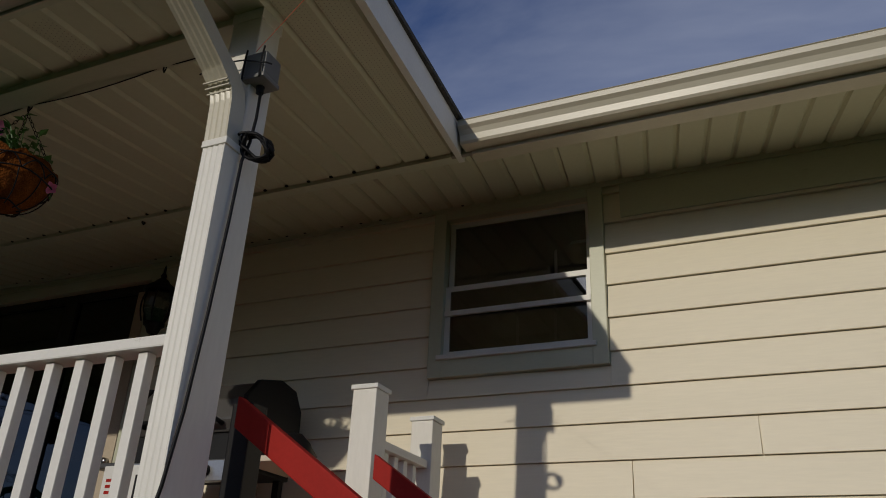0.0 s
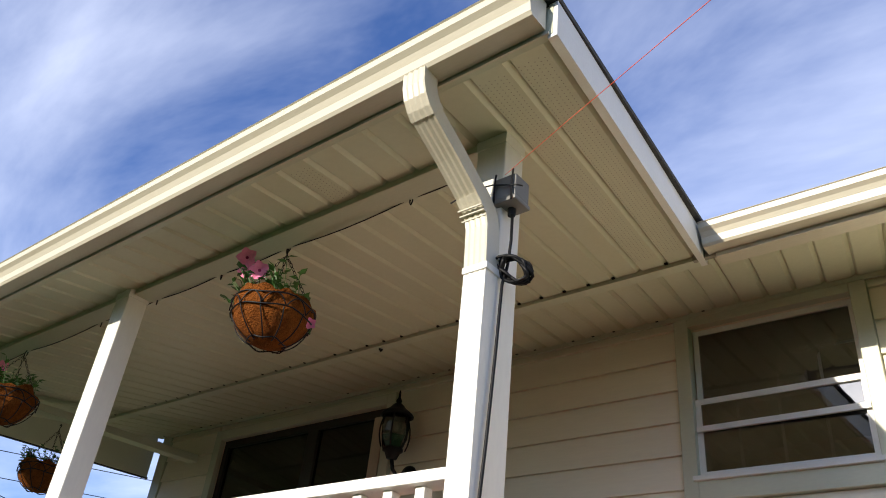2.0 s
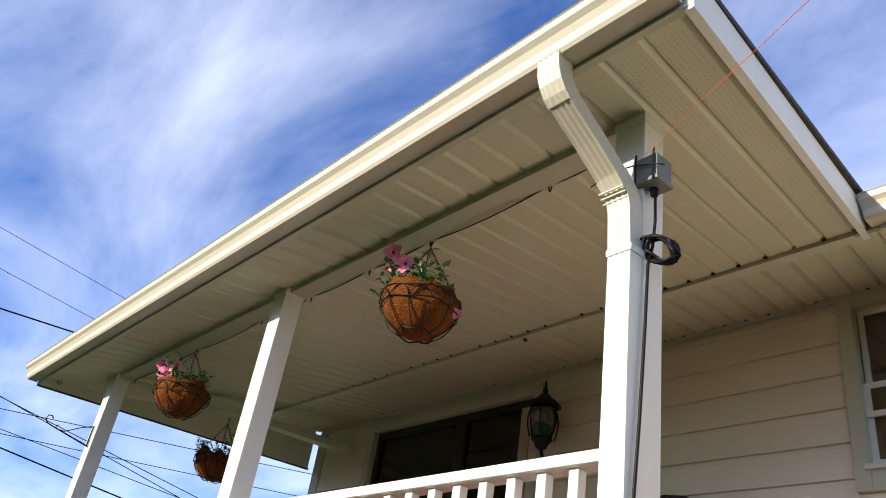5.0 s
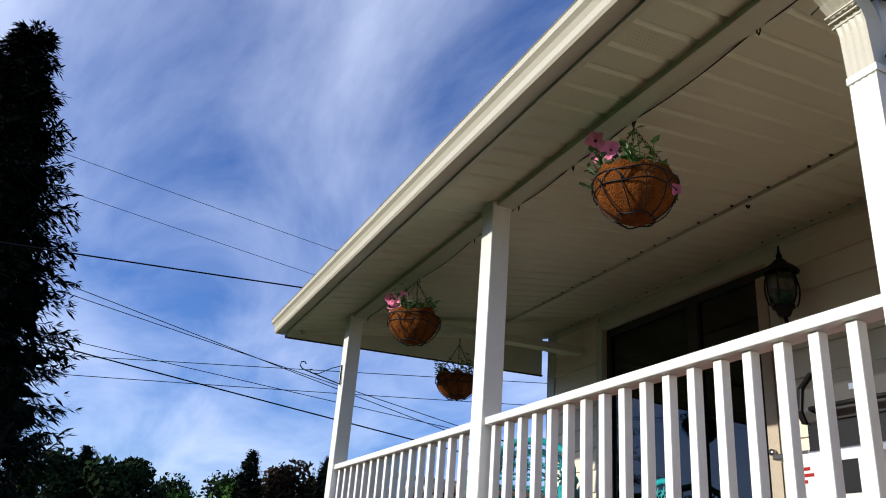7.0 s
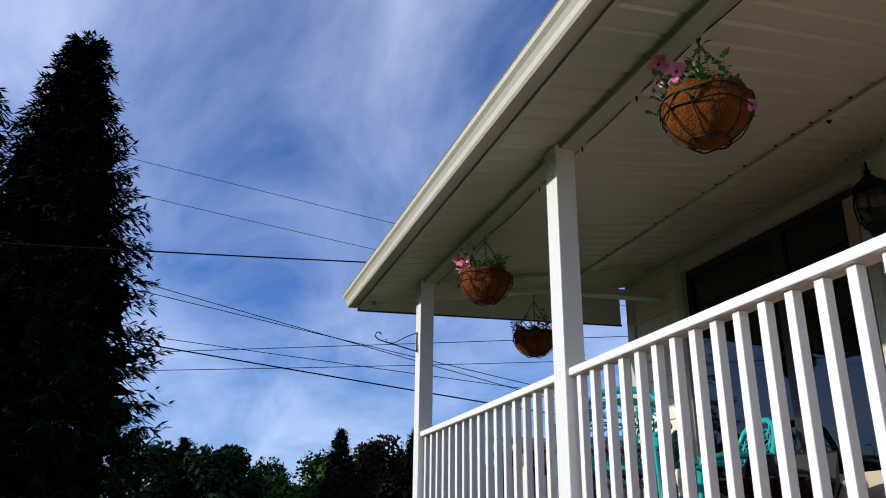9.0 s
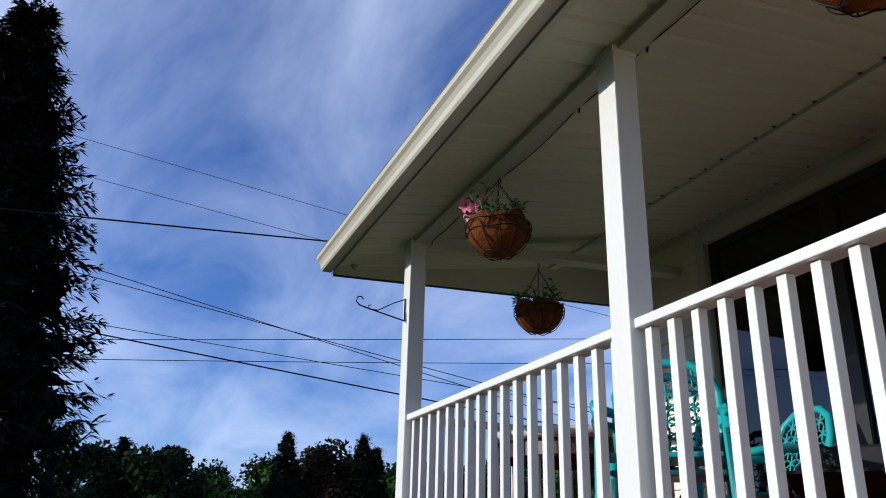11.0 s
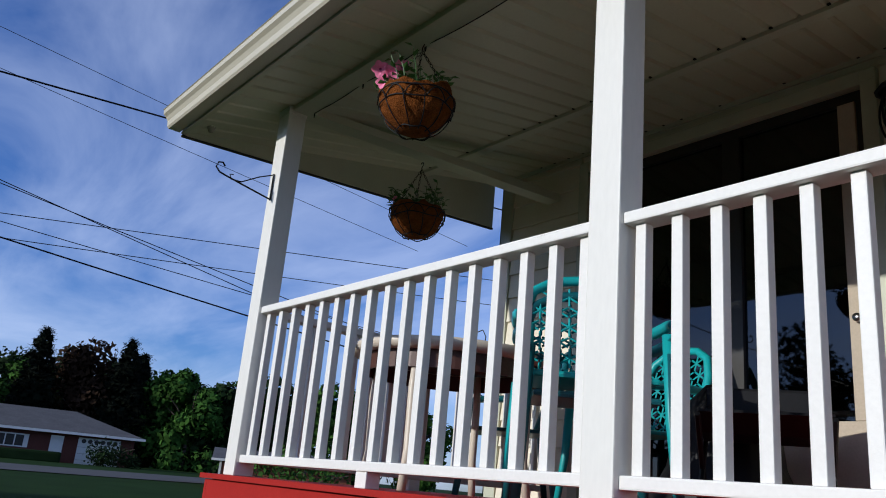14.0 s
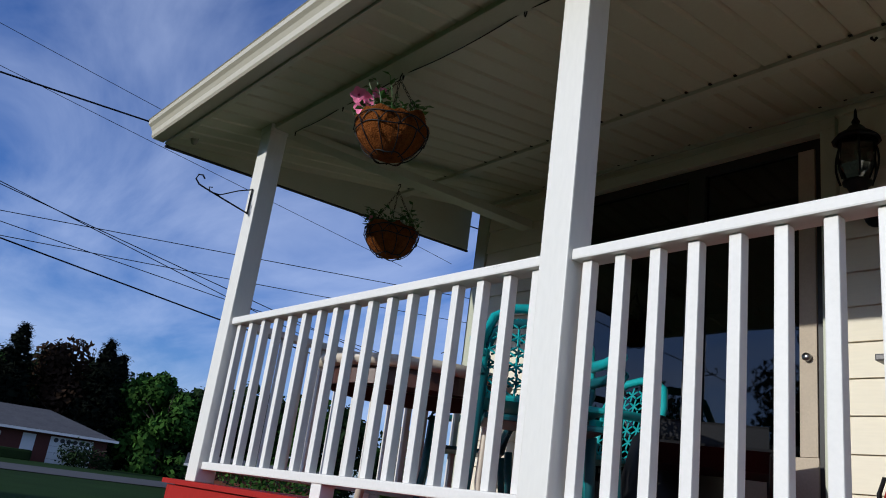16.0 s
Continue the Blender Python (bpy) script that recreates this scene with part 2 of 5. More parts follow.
def add_tube(bm, pts, r, seg=8, closed=False, taper=None):
    pts = [Vector(p) for p in pts]
    rings = []
    n = len(pts)
    up = Vector((0.13, 0.31, 1)).normalized()
    for i, p in enumerate(pts):
        a = pts[i - 1] if (i or closed) else p
        b = pts[(i + 1) % n] if (i < n - 1 or closed) else p
        d = (b - a).normalized()
        s = d.cross(up)
        if s.length < 1e-3:
            s = d.cross(Vector((1, 0, 0)))
        s.normalize()
        w = s.cross(d)
        rr = r if taper is None else r + (taper - r) * i / max(1, n - 1)
        rings.append([bm.verts.new(p + rr * (math.cos(k * math.tau / seg) * s + math.sin(k * math.tau / seg) * w)) for k in range(seg)])
    for i in range(n if closed else n - 1):
        q = rings[(i + 1) % n]
        for k in range(seg):
            bm.faces.new((rings[i][k], rings[i][(k + 1) % seg], q[(k + 1) % seg], q[k]))
    if not closed:
        bm.faces.new(rings[0][::-1])
        bm.faces.new(rings[-1])


def add_lathe(bm, profile, seg=24, centre=(0, 0, 0), squash=None):
    c = Vector(centre)
    rings = []
    for r, z in profile:
        if r < 1e-5:
            rings.append([bm.verts.new(c + Vector((0, 0, z)))])
        else:
            rings.append([bm.verts.new(c + Vector((r * math.cos(k * math.tau / seg), r * math.sin(k * math.tau / seg), z))) for k in range(seg)])
    for a, b in zip(rings, rings[1:]):
        for k in range(seg):
            j = (k + 1) % seg
            if len(a) == 1 and len(b) > 1:
                bm.faces.new((a[0], b[j], b[k]))
            elif len(b) == 1 and len(a) > 1:
                bm.faces.new((a[k], a[j], b[0]))
            elif len(a) > 1:
                bm.faces.new((a[k], a[j], b[j], b[k]))


def finish(name, bm, mat, smooth=False, bevel=0.0):
    if bevel:
        bmesh.ops.bevel(bm, geom=bm.edges[:], offset=bevel, segments=2, profile=0.6, affect="EDGES", clamp_overlap=True)
    bmesh.ops.recalc_face_normals(bm, faces=bm.faces[:])
    me = bpy.data.meshes.new(name)
    bm.to_mesh(me)
    bm.free()
    for mm in (mat if isinstance(mat, (list, tuple)) else (mat,)):
        me.materials.append(mm)
    if smooth:
        for p in me.polygons:
            p.use_smooth = True
    return me


def part(name, bm, mat, parent, label="", smooth=False, bevel=0.0):
    ob = new(name, finish(name, bm, mat, smooth, bevel))
    ob.parent = parent
    if label:
        tagged(ob, label)
    return ob


def thing(name, label, category, group="", kind="", at=(0, 0, 0)):
    ob = new(name)
    ob.empty_display_size = 0.1
    ob.location = at
    return tagged(ob, label, category, group, kind)


def single(name, bm, mat, label, category, group="", kind="", smooth=False, bevel=0.0):
    ob = new(name, finish(name, bm, mat, smooth, bevel))
    return tagged(ob, label, category, group, kind)


def box_mesh(x0, x1, y0, y1, z0, z1):
    bm = bmesh.new()
    add_box(bm, x0, x1, y0, y1, z0, z1)
    return bm


# ---- plan ----
FLOOR = 1.372                 # porch deck
RAIL = 2.26                   # top of the porch railing
YW = 2.25                     # face of the house wall
SLOPE = 0.175                 # the ceiling rises towards the house
X_END, X_RAKE = -3.25, 2.765  # the porch roof's two ends
Y_FRONT, Y_EAVE = -0.36, 1.50


def zc(y):
    return 3.468 + SLOPE * y

# ---- ground and street ----
bm = bmesh.new()
G = 60
gx = [math.copysign(abs(i / G) ** 2.2, i) * 900 for i in range(-G, G + 1)]
gv = {}
for i, xx in enumerate(gx):
    for j, yy in enumerate(gx):
        dd = math.hypot(xx - 2, yy + 2)
        gv[i, j] = bm.verts.new((xx, yy, 0.9 * min(1.0, max(0.0, (dd - 14) / 40.0))))
for i in range(2 * G):
    for j in range(2 * G):
        bm.faces.new((gv[i, j], gv[i + 1, j], gv[i + 1, j + 1], gv[i, j + 1]))
single("ground", bm, M_GRASS, "mown green lawn that reaches the horizon", "ground", kind="structure")
bm = bmesh.new()
for i in range(80):
    y0, y1 = -400 + 10 * i, -390 + 10 * i
    q = [(x, y, 0.9 * min(1.0, max(0.0, (math.hypot(x - 2, y + 2) - 14) / 40.0)) + 0.03) for x, y in ((-44, y0), (-37, y0), (-37, y1), (-44, y1))]
    bm.faces.new([bm.verts.new(p) for p in q])
single("road", bm, M_ROAD, "grey asphalt street beyond the lawn", "road", kind="structure")

# ---- house ----
SID0, SID = 3.607, 0.187     # the uppermost lap joint and the lap's height
WIN = (1.98, 3.02, 2.785, 3.84)
DOOR = (-2.20, -0.26, FLOOR, 3.70)
X_L, X_R = -3.12, 7.5

bm = bmesh.new()
# the wall behind the boards, with openings for the window and the door
xs = [X_L, DOOR[0], DOOR[1], WIN[0] + 0.07, WIN[1] - 0.07, X_R]
zs_ = [0.35, 4.4]
for i in range(5):
    x0, x1 = xs[i], xs[i + 1]
    if i == 1:
        add_box(bm, x0, x1, YW + 0.02, YW + 0.2, 0.35, DOOR[2])
        add_box(bm, x0, x1, YW + 0.02, YW + 0.2, DOOR[3], 4.4)
    elif i == 3:
        add_box(bm, x0, x1, YW + 0.02, YW + 0.2, 0.35, WIN[2] + 0.08)
        add_box(bm, x0, x1, YW + 0.02, YW + 0.2, WIN[3] - 0.06, 4.4)
    else:
        add_box(bm, x0, x1, YW + 0.02, YW + 0.2, 0.35, 4.4)
wall = single("wall_front", bm, M_SIDING, "beige lap-sided house wall behind the porch", "wall", kind="structure")
bm = bmesh.new()
add_box(bm, X_L, X_L + 0.2, YW + 0.2, 9.0, 0.35, 4.4)
single("wall_side", bm, M_SIDING, "beige end wall of the house", "wall", kind="structure")
bm = bmesh.new()
add_box(bm, X_L, X_R, 9.0, 9.2, 0.35, 4.4)
add_box(bm, X_R, X_R + 0.2, YW + 0.02, 9.2, 0.35, 4.4)
single("wall_back", bm, M_SIDING, "beige back wall of the house", "wall", kind="structure")
bm = bmesh.new()
add_box(bm, X_L + 0.03, X_R + 0.17, YW + 0.05, 9.17, -0.05, 0.35)
single("foundation", bm, M_CONC, "grey concrete foundation under the house", "foundation", kind="structure")
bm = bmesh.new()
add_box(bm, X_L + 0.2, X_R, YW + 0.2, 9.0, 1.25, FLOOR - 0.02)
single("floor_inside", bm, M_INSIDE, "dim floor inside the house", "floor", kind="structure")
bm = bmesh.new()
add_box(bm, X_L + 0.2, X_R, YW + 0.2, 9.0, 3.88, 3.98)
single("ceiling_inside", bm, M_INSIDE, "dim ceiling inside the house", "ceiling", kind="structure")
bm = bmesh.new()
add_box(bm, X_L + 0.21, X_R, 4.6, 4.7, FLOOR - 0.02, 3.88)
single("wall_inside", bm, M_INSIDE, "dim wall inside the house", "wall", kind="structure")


def lap_profile(z0, h):
    """A lap board's section: thin at the top, proud at its lower edge."""
    return [(YW + 0.022, z0), (YW - 0.006, z0), (YW - 0.004, z0 + 0.012), (YW + 0.012, z0 + h), (YW + 0.022, z0 + h)]


def siding_board(x0, x1, z0, h):
    b = bmesh.new()
    add_prism(b, lap_profile(z0, h), x0, x1)
    part("siding_board", b, M_SIDING, wall)


k = -1
z = SID0 + SID
while z > 0.4:
    spans = [(X_L + 0.12, DOOR[0] - 0.09), (DOOR[1] + 0.09, WIN[0] - 0.002), (WIN[1] + 0.002, X_R)]
    if z < WIN[2] - SID + 0.02:
        spans = [spans[0], (DOOR[1] + 0.09, 0.9 + 0.37 * (k % 4)), (0.906 + 0.37 * (k % 4), 4.3 - 0.6 * (k % 3)), (4.306 - 0.6 * (k % 3), X_R)]
    if z < DOOR[2] - 0.1:
        spans = [(X_L + 0.12, X_R)]
    for a, b_ in spans:
        hh = SID - 0.003
        zz = z
        siding_board(a, b_, zz, min(hh, 3.87 - zz))
    if WIN[2] - SID + 0.02 <= z < WIN[2]:
        siding_board(WIN[0], WIN[1], z, WIN[2] - z - 0.004)
    z -= SID
    k += 1

# frieze board over the siding right of the porch, corner boards
bm = bmesh.new()
add_box(bm, WIN[1] + 0.10, X_R, YW - 0.018, YW + 0.02, 3.625, 3.86)
single("trim_frieze", bm, M_TRIM, "cream frieze board under the eave", "trim", kind="structure")
bm = bmesh.new()
add_box(bm, X_L - 0.012, X_L + 0.115, YW - 0.012, YW + 0.02, 0.35, 3.86)
add_box(bm, X_L - 0.012, X_L, YW - 0.012, YW + 0.12, 0.35, 3.86)
single("trim_corner", bm, M_TRIM, "cream corner board of the house", "trim", kind="structure")

X_CORNER = 2.475             # where the rake meets the house eave
# ---- porch ceiling: panels running towards the house, in one mesh ----
def rake_x(x, y):
    """The roof's rake is not quite square to its gutter: towards that end the panels run aslant."""
    return x - 0.162 * (y - Y_FRONT) * min(1.0, max(0.0, (x - X_END) / 6.0))


def ceiling_mesh(x0, x1, y0, y1, pitch=0.152, vents=()):
    b = bmesh.new()
    nx = max(1, round((x1 - x0) / pitch))
    w = (x1 - x0) / nx
    for i in range(nx):
        a = x0 + i * w
        # flat panel, then a V groove
        for u0, u1, d in ((0, w - 0.032, 0), (w - 0.032, w - 0.012, 1), (w - 0.012, w, 2)):
            d0 = 0.0 if d in (0, 1) else 0.019
            d1 = 0.0 if d in (0, 2) else 0.019
            vs = [b.verts.new(p) for p in ((a + u0, y0, zc(y0) + d0), (a + u1, y0, zc(y0) + d1), (a + u1, y1, zc(y1) + d1), (a + u0, y1, zc(y1) + d0))]
            b.faces.new(vs)
            vs = [b.verts.new(p) for p in ((a + u0, y0, zc(y0) + 0.03), (a + u0, y1, zc(y1) + 0.03), (a + u1, y1, zc(y1) + 0.03), (a + u1, y0, zc(y0) + 0.03))]
            b.faces.new(vs)
    for v in b.verts:
        v.co.x = rake_x(v.co.x, v.co.y)
    return b


bm = ceiling_mesh(X_END + 0.02, X_RAKE - 0.02, Y_FRONT + 0.005, Y_EAVE - 0.03)
single("ceiling_porch", bm, M_SOFFIT, "cream grooved vinyl porch ceiling", "ceiling", kind="structure")
bm = ceiling_mesh(X_END + 0.02, X_R + 0.6, Y_EAVE + 0.03, YW + 0.03)
single("ceiling_eave", bm, M_SOFFIT, "cream grooved vinyl soffit under the house eave", "ceiling", kind="structure")


def sloped_bar(b, x0, x1, y0, y1, lo, hi):
    vs = [b.verts.new(p) for p in (
        (x0, y0, zc(y0) + lo), (x0, y0, zc(y0) + hi), (x0, y1, zc(y1) + lo), (x0, y1, zc(y1) + hi),
        (x1, y0, zc(y0) + lo), (x1, y0, zc(y0) + hi), (x1, y1, zc(y1) + lo), (x1, y1, zc(y1) + hi))]
    for f in ((0, 1, 3, 2), (4, 6, 7, 5), (0, 4, 5, 1), (2, 3, 7, 6), (0, 2, 6, 4), (1, 5, 7, 3)):
        b.faces.new([vs[i] for i in f])


bm = bmesh.new()
sloped_bar(bm, X_END + 0.02, X_CORNER - 0.005, Y_EAVE - 0.045, Y_EAVE + 0.04, -0.022, 0.02)
single("trim_eave", bm, M_TRIM, "cream joint strip between porch ceiling and eave soffit", "trim", kind="structure")
bm = bmesh.new()
sloped_bar(bm, X_L + 0.1, X_R, YW - 0.035, YW - 0.008, -0.025, 0.01)
single("trim_wall", bm, M_TRIM, "cream moulding where soffit meets wall", "trim", kind="structure")
# beam over the posts, and the beam from the corner post to the house
bm = bmesh.new()
add_box(bm, -2.60, 2.30, -0.010, 0.110, 3.44, 3.475 + 0.03)
single("beam_front", bm, M_TRIM, "cream clad beam over the porch posts", "beam", kind="structure", bevel=0.004)
bm = bmesh.new()
add_prism(bm, [(0.11, 3.462), (YW - 0.02, 3.535), (YW - 0.02, 3.60), (0.11, 3.51)], -2.60, -2.48)
single("beam_end", bm, M_TRIM, "cream clad beam from corner post to house", "beam", kind="structure", bevel=0.004)
# end board of the porch roof: level lower edge, sloping top
bm = bmesh.new()
add_prism(bm, [(Y_FRONT, 3.385), (YW - 0.02, 3.485), (YW - 0.02, zc(YW) + 0.03), (Y_FRONT, zc(Y_FRONT) + 0.03)], X_END, X_END + 0.022)
single("fascia_end", bm, M_TRIM, "cream board closing the end of the porch roof", "fascia", kind="structure")
bm = bmesh.new()
add_prism(bm, [(Y_FRONT - 0.02, 3.375), (YW, 3.475), (YW, 3.489), (Y_FRONT - 0.02, 3.389)], X_END - 0.015, X_END + 0.008)
single("drip_edge_end", bm, M_SHINGLE, "dark drip edge along the end board", "trim", kind="structure")

# front fascia, gutter
bm = bmesh.new()
add_box(bm, X_END, X_RAKE, Y_FRONT - 0.022, Y_FRONT, 3.392, 3.514)
single("fascia_front", bm, M_TRIM, "cream fascia board behind the porch gutter", "fascia", kind="structure")
bm = bmesh.new()
add_box(bm, X_END + 0.01, X_RAKE - 0.01, Y_FRONT - 0.030, Y_FRONT - 0.022, 3.388, 3.400)
single("trim_front", bm, M_GUTTER, "bright edge strip below the porch fascia", "trim", kind="structure")


def gutter(name, x0, x1, y, z, label):
    """K-style gutter: its back at y, its rim at z, open to the sky, capped at both ends."""
    t = thing(name, label, "gutter", kind="structure", at=(0, 0, 0))
    b = bmesh.new()
    outer = [(y, z + 0.005), (y, z - 0.125), (y - 0.072, z - 0.125), (y - 0.082, z - 0.112), (y - 0.086, z - 0.075), (y - 0.10, z - 0.050), (y - 0.118, z - 0.034), (y - 0.120, z - 0.004), (y - 0.126, z), (y - 0.120, z + 0.006), (y - 0.108, z + 0.004)]
    outer = [(u, z + (v - z) * 0.90) for u, v in outer]
    inner = [(u + 0.003, v + 0.003) for u, v in reversed(outer[2:])] + [(y - 0.004, z - 0.108), (y - 0.004, z + 0.005)]
    add_prism(b, outer + inner, x0, x1)
    part("trough", b, M_GUTTER, t)
    for x in (x0 - 0.003, x1):
        b = bmesh.new()
        add_prism(b, outer[:9], x, x + 0.003)
        part("end_cap", b, M_GUTTER, t)
    return t


gutter("gutter_porch", X_END - 0.01, X_RAKE - 0.02, Y_FRONT - 0.034, 3.514, "cream painted gutter along the porch front")
gut2 = gutter("gutter_house", X_CORNER + 0.04, X_R + 0.5, Y_EAVE - 0.055, 3.818, "cream painted gutter along the house eave")
# the gutter's shade on this board comes from its darker colour
bm = bmesh.new()
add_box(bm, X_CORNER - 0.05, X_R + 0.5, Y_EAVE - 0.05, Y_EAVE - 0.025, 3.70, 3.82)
single("fascia_house", bm, M_UNDER, "fascia board behind the house gutter, shade in its colour", "fascia", kind="structure")
bm = bmesh.new()
add_box(bm, X_CORNER + 0.07, X_R + 0.5, Y_EAVE - 0.058, Y_EAVE + 0.03, 3.685, 3.718)
single("trim_house", bm, M_GUTTER, "bright cream strip under the house fascia", "trim", kind="structure")

# roofs: porch roof with rake board, house roof
def roof_sheet(b, x0, x1, y0, y1, z0, slope, thick):
    add_prism(b, [(y0, z0), (y1, z0 + slope * (y1 - y0)), (y1, z0 + slope * (y1 - y0) + thick), (y0, z0 + thick)], x0, x1)


bm = bmesh.new()
q = []
for dz in (0.0, 0.022):
    for x, y in ((X_END - 0.02, Y_FRONT - 0.07), (X_RAKE + 0.026, Y_FRONT - 0.07), (X_CORNER + 0.020, Y_EAVE + 0.05), (X_CORNER + 0.034, 5.6), (X_END - 0.02, 5.6)):
        q.append(bm.verts.new((x, y, 3.521 + 0.18 * (y - Y_FRONT + 0.07) + dz)))
bm.faces.new(q[:5]); bm.faces.new(q[5:])
for i in range(5):
    bm.faces.new((q[i], q[(i + 1) % 5], q[5 + (i + 1) % 5], q[5 + i]))
single("roof_porch", bm, M_SHINGLE, "dark asphalt shingle roof over the porch", "roof", kind="structure")
bm = bmesh.new()
roof_sheet(bm, X_CORNER + 0.04, X_R + 0.6, Y_EAVE - 0.10, 5.6, 3.826, 0.21, 0.025)
single("roof_house", bm, M_SHINGLE, "dark asphalt shingle roof of the house", "roof", kind="structure")
bm = bmesh.new()
roof_sheet(bm, X_END - 0.02, X_R + 0.6, 5.6, 9.8, 4.86, -0.2, 0.03)
single("roof_rear", bm, M_SHINGLE, "dark asphalt shingle rear roof", "roof", kind="structure")
bm = bmesh.new()
add_prism(bm, [(Y_FRONT - 0.02, 3.378), (Y_EAVE + 0.03, zc(Y_EAVE + 0.03) - 0.028), (Y_EAVE + 0.03, 3.526 + 0.18 * 1.9), (Y_FRONT - 0.02, 3.526)], X_RAKE - 0.02, X_RAKE + 0.012)
for v in bm.verts:
    v.co.x = rake_x(v.co.x, v.co.y)
single("fascia_rake", bm, M_WHITE, "white rake board at the porch roof's end", "fascia", kind="structure")

# vent pipe on the roof
t = thing("roof_vent", "short black vent pipe on the roof", "vent pipe", at=(3.0, 2.65, 4.035))
bm = bmesh.new()
add_lathe(bm, [(0.0, 0.0), (0.045, 0.0), (0.045, 0.5), (0.038, 0.5), (0.036, 0.3), (0.0, 0.3)], 16)
part("pipe", bm, M_BLACK, t, smooth=False)
bm = bmesh.new()
add_lathe(bm, [(0.12, 0.0), (0.12, 0.01), (0.06, 0.05), (0.046, 0.06)], 16)
part("flashing", bm, M_BLACK, t)

# ---- porch deck ----
deck = thing("floor_porch", "red painted board porch floor", "floor", kind="structure")
bm = bmesh.new()
add_box(bm, -2.72, 2.36, -0.035, YW - 0.02, 1.06, FLOOR - 0.026)
part("deck_frame", bm, M_RED, deck)
bm = bmesh.new()
add_box(bm, -2.73, 2.37, -0.062, -0.036, 1.05, FLOOR - 0.03)
part("rim_board", bm, M_RED, deck, bevel=0.004)
bm = bmesh.new()
add_box(bm, -2.76, -2.73, -0.062, YW - 0.02, 1.05, FLOOR - 0.03)
part("rim_board", bm, M_RED, deck, bevel=0.004)
bm = bmesh.new()
add_box(bm, -2.70, 2.34, 0.0, YW - 0.05, -0.02, 1.05)
single("porch_base", bm, M_CONC, "grey block base under the porch", "foundation", kind="structure")
y = -0.085
while y < YW - 0.05:
    bm = bmesh.new()
    add_box(bm, -2.78, 2.39, y, min(y + 0.136, YW - 0.02), FLOOR - 0.025, FLOOR)
    part("deck_board", bm, M_RED, deck)
    y += 0.14

# ---- porch posts ----
POSTS = [(2.225, 2.350, -0.020), (-0.143, -0.018, -0.034), (-2.615, -2.490, -0.030)]
for x0, x1, y0 in POSTS:
    t = thing("porch_post", "white painted square porch post on the deck", "post", "porch posts", at=((x0 + x1) / 2, y0, FLOOR))
    w = (x1 - x0) / 2
    top = 3.47 - FLOOR
    bm = bmesh.new()
    add_box(bm, -w, w, 0, 0.112, 0, top)
    part("shaft", bm, M_POST, t, bevel=0.006)
    bm = bmesh.new()
    add_box(bm, -w - 0.003, w + 0.003, -0.003, 0.115, top - 0.05, top - 0.004)
    part("head_collar", bm, M_POST, t)

# ---- railings ----
def baluster_mesh():
    b = bmesh.new()
    add_box(b, -0.019, 0.019, -0.019, 0.019, 0, RAIL - 0.04 - 1.478)
    return finish("baluster", b, M_RAIL, bevel=0.004)


BAL = baluster_mesh()


def railing(a, b, n, first, last, label, blocks=()):
    """A railing between two points of the plan, with n balusters from first to last along it."""
    a, b = Vector((*a, 0)), Vector((*b, 0))
    d = b - a
    ln = d.length
    t = thing("porch_railing", label, "railing", "porch railings", at=(a.x, a.y, FLOOR))
    t.rotation_euler = (0, 0, math.atan2(d.y, d.x))
    q = bmesh.new()
    add_box(q, 0, ln, -0.045, 0.045, RAIL - 0.038 - FLOOR, RAIL - FLOOR)
    part("top_rail", q, M_RAIL, t, bevel=0.006)
    q = bmesh.new()
    add_box(q, 0, ln, -0.04, 0.04, 1.438 - FLOOR, 1.478 - FLOOR)
    part("bottom_rail", q, M_RAIL, t, bevel=0.006)
    for x in blocks:
        q = bmesh.new()
        add_box(q, x - 0.04, x + 0.04, -0.035, 0.035, 0, 1.437 - FLOOR)
        part("support_block", q, M_RAIL, t, bevel=0.004)
    for i in range(n):
        o = new("baluster", BAL)
        o.parent = t
        o.location = (first + (last - first) * i / (n - 1), 0, 1.478 - FLOOR)
        o.rotation_euler = (0, 0, 0.03 * math.sin(i * 2.7))


railing((-0.018, 0.03), (2.225, 0.03), 17, 0.046, 2.118, "white painted wooden railing, worn along its top", (1.05,))
railing((-2.490, 0.03), (-0.143, 0.03), 17, 0.048, 2.293, "white painted wooden railing, scuffed along its top", (1.15,))
railing((-2.54, 0.14), (-2.54, 2.23), 15, 0.08, 2.02, "white painted wooden railing at the porch end", (1.0,))
railing((2.125, 1.43), (2.125, 1.90), 4, 0.09, 0.38, "short white railing beside the steps")
for y in (1.30, 1.90):
    t = thing("newel_post", "white newel post with a flat cap", "newel", "newel posts", at=(2.125, y + 0.065, FLOOR))
    bm = bmesh.new()
    add_box(bm, -0.06, 0.06, -0.06, 0.06, 0, 1.09)
    part("shaft", bm, M_POST, t, bevel=0.005)
    bm = bmesh.new()
    add_box(bm, -0.068, 0.068, -0.068, 0.068, 1.09, 1.112)
    part("cap", bm, M_WHITE, t, bevel=0.004)

# ---- steps with red handrails ----
steps = thing("porch_steps", "red painted wooden steps down from the porch", "steps", at=(2.40, 0.75, 0))
for i in range(7):
    ztop = FLOOR - 0.186 * (i + 1)
    bm = bmesh.new()
    add_box(bm, 0.27 * i, 0.27 * i + 0.29, -0.42, 0.42, ztop - 0.035, ztop)
    part("tread", bm, M_RED, steps, bevel=0.006)
for y in (-0.46, 0.42):
    bm = bmesh.new()
    add_prism(bm, [(0.0, FLOOR - 0.02), (0.0, FLOOR - 0.36), (1.75, 0.0), (2.0, 0.0), (2.0, 0.08)], y, y + 0.04, axis="y")
    part("stringer", bm, M_RED, steps)
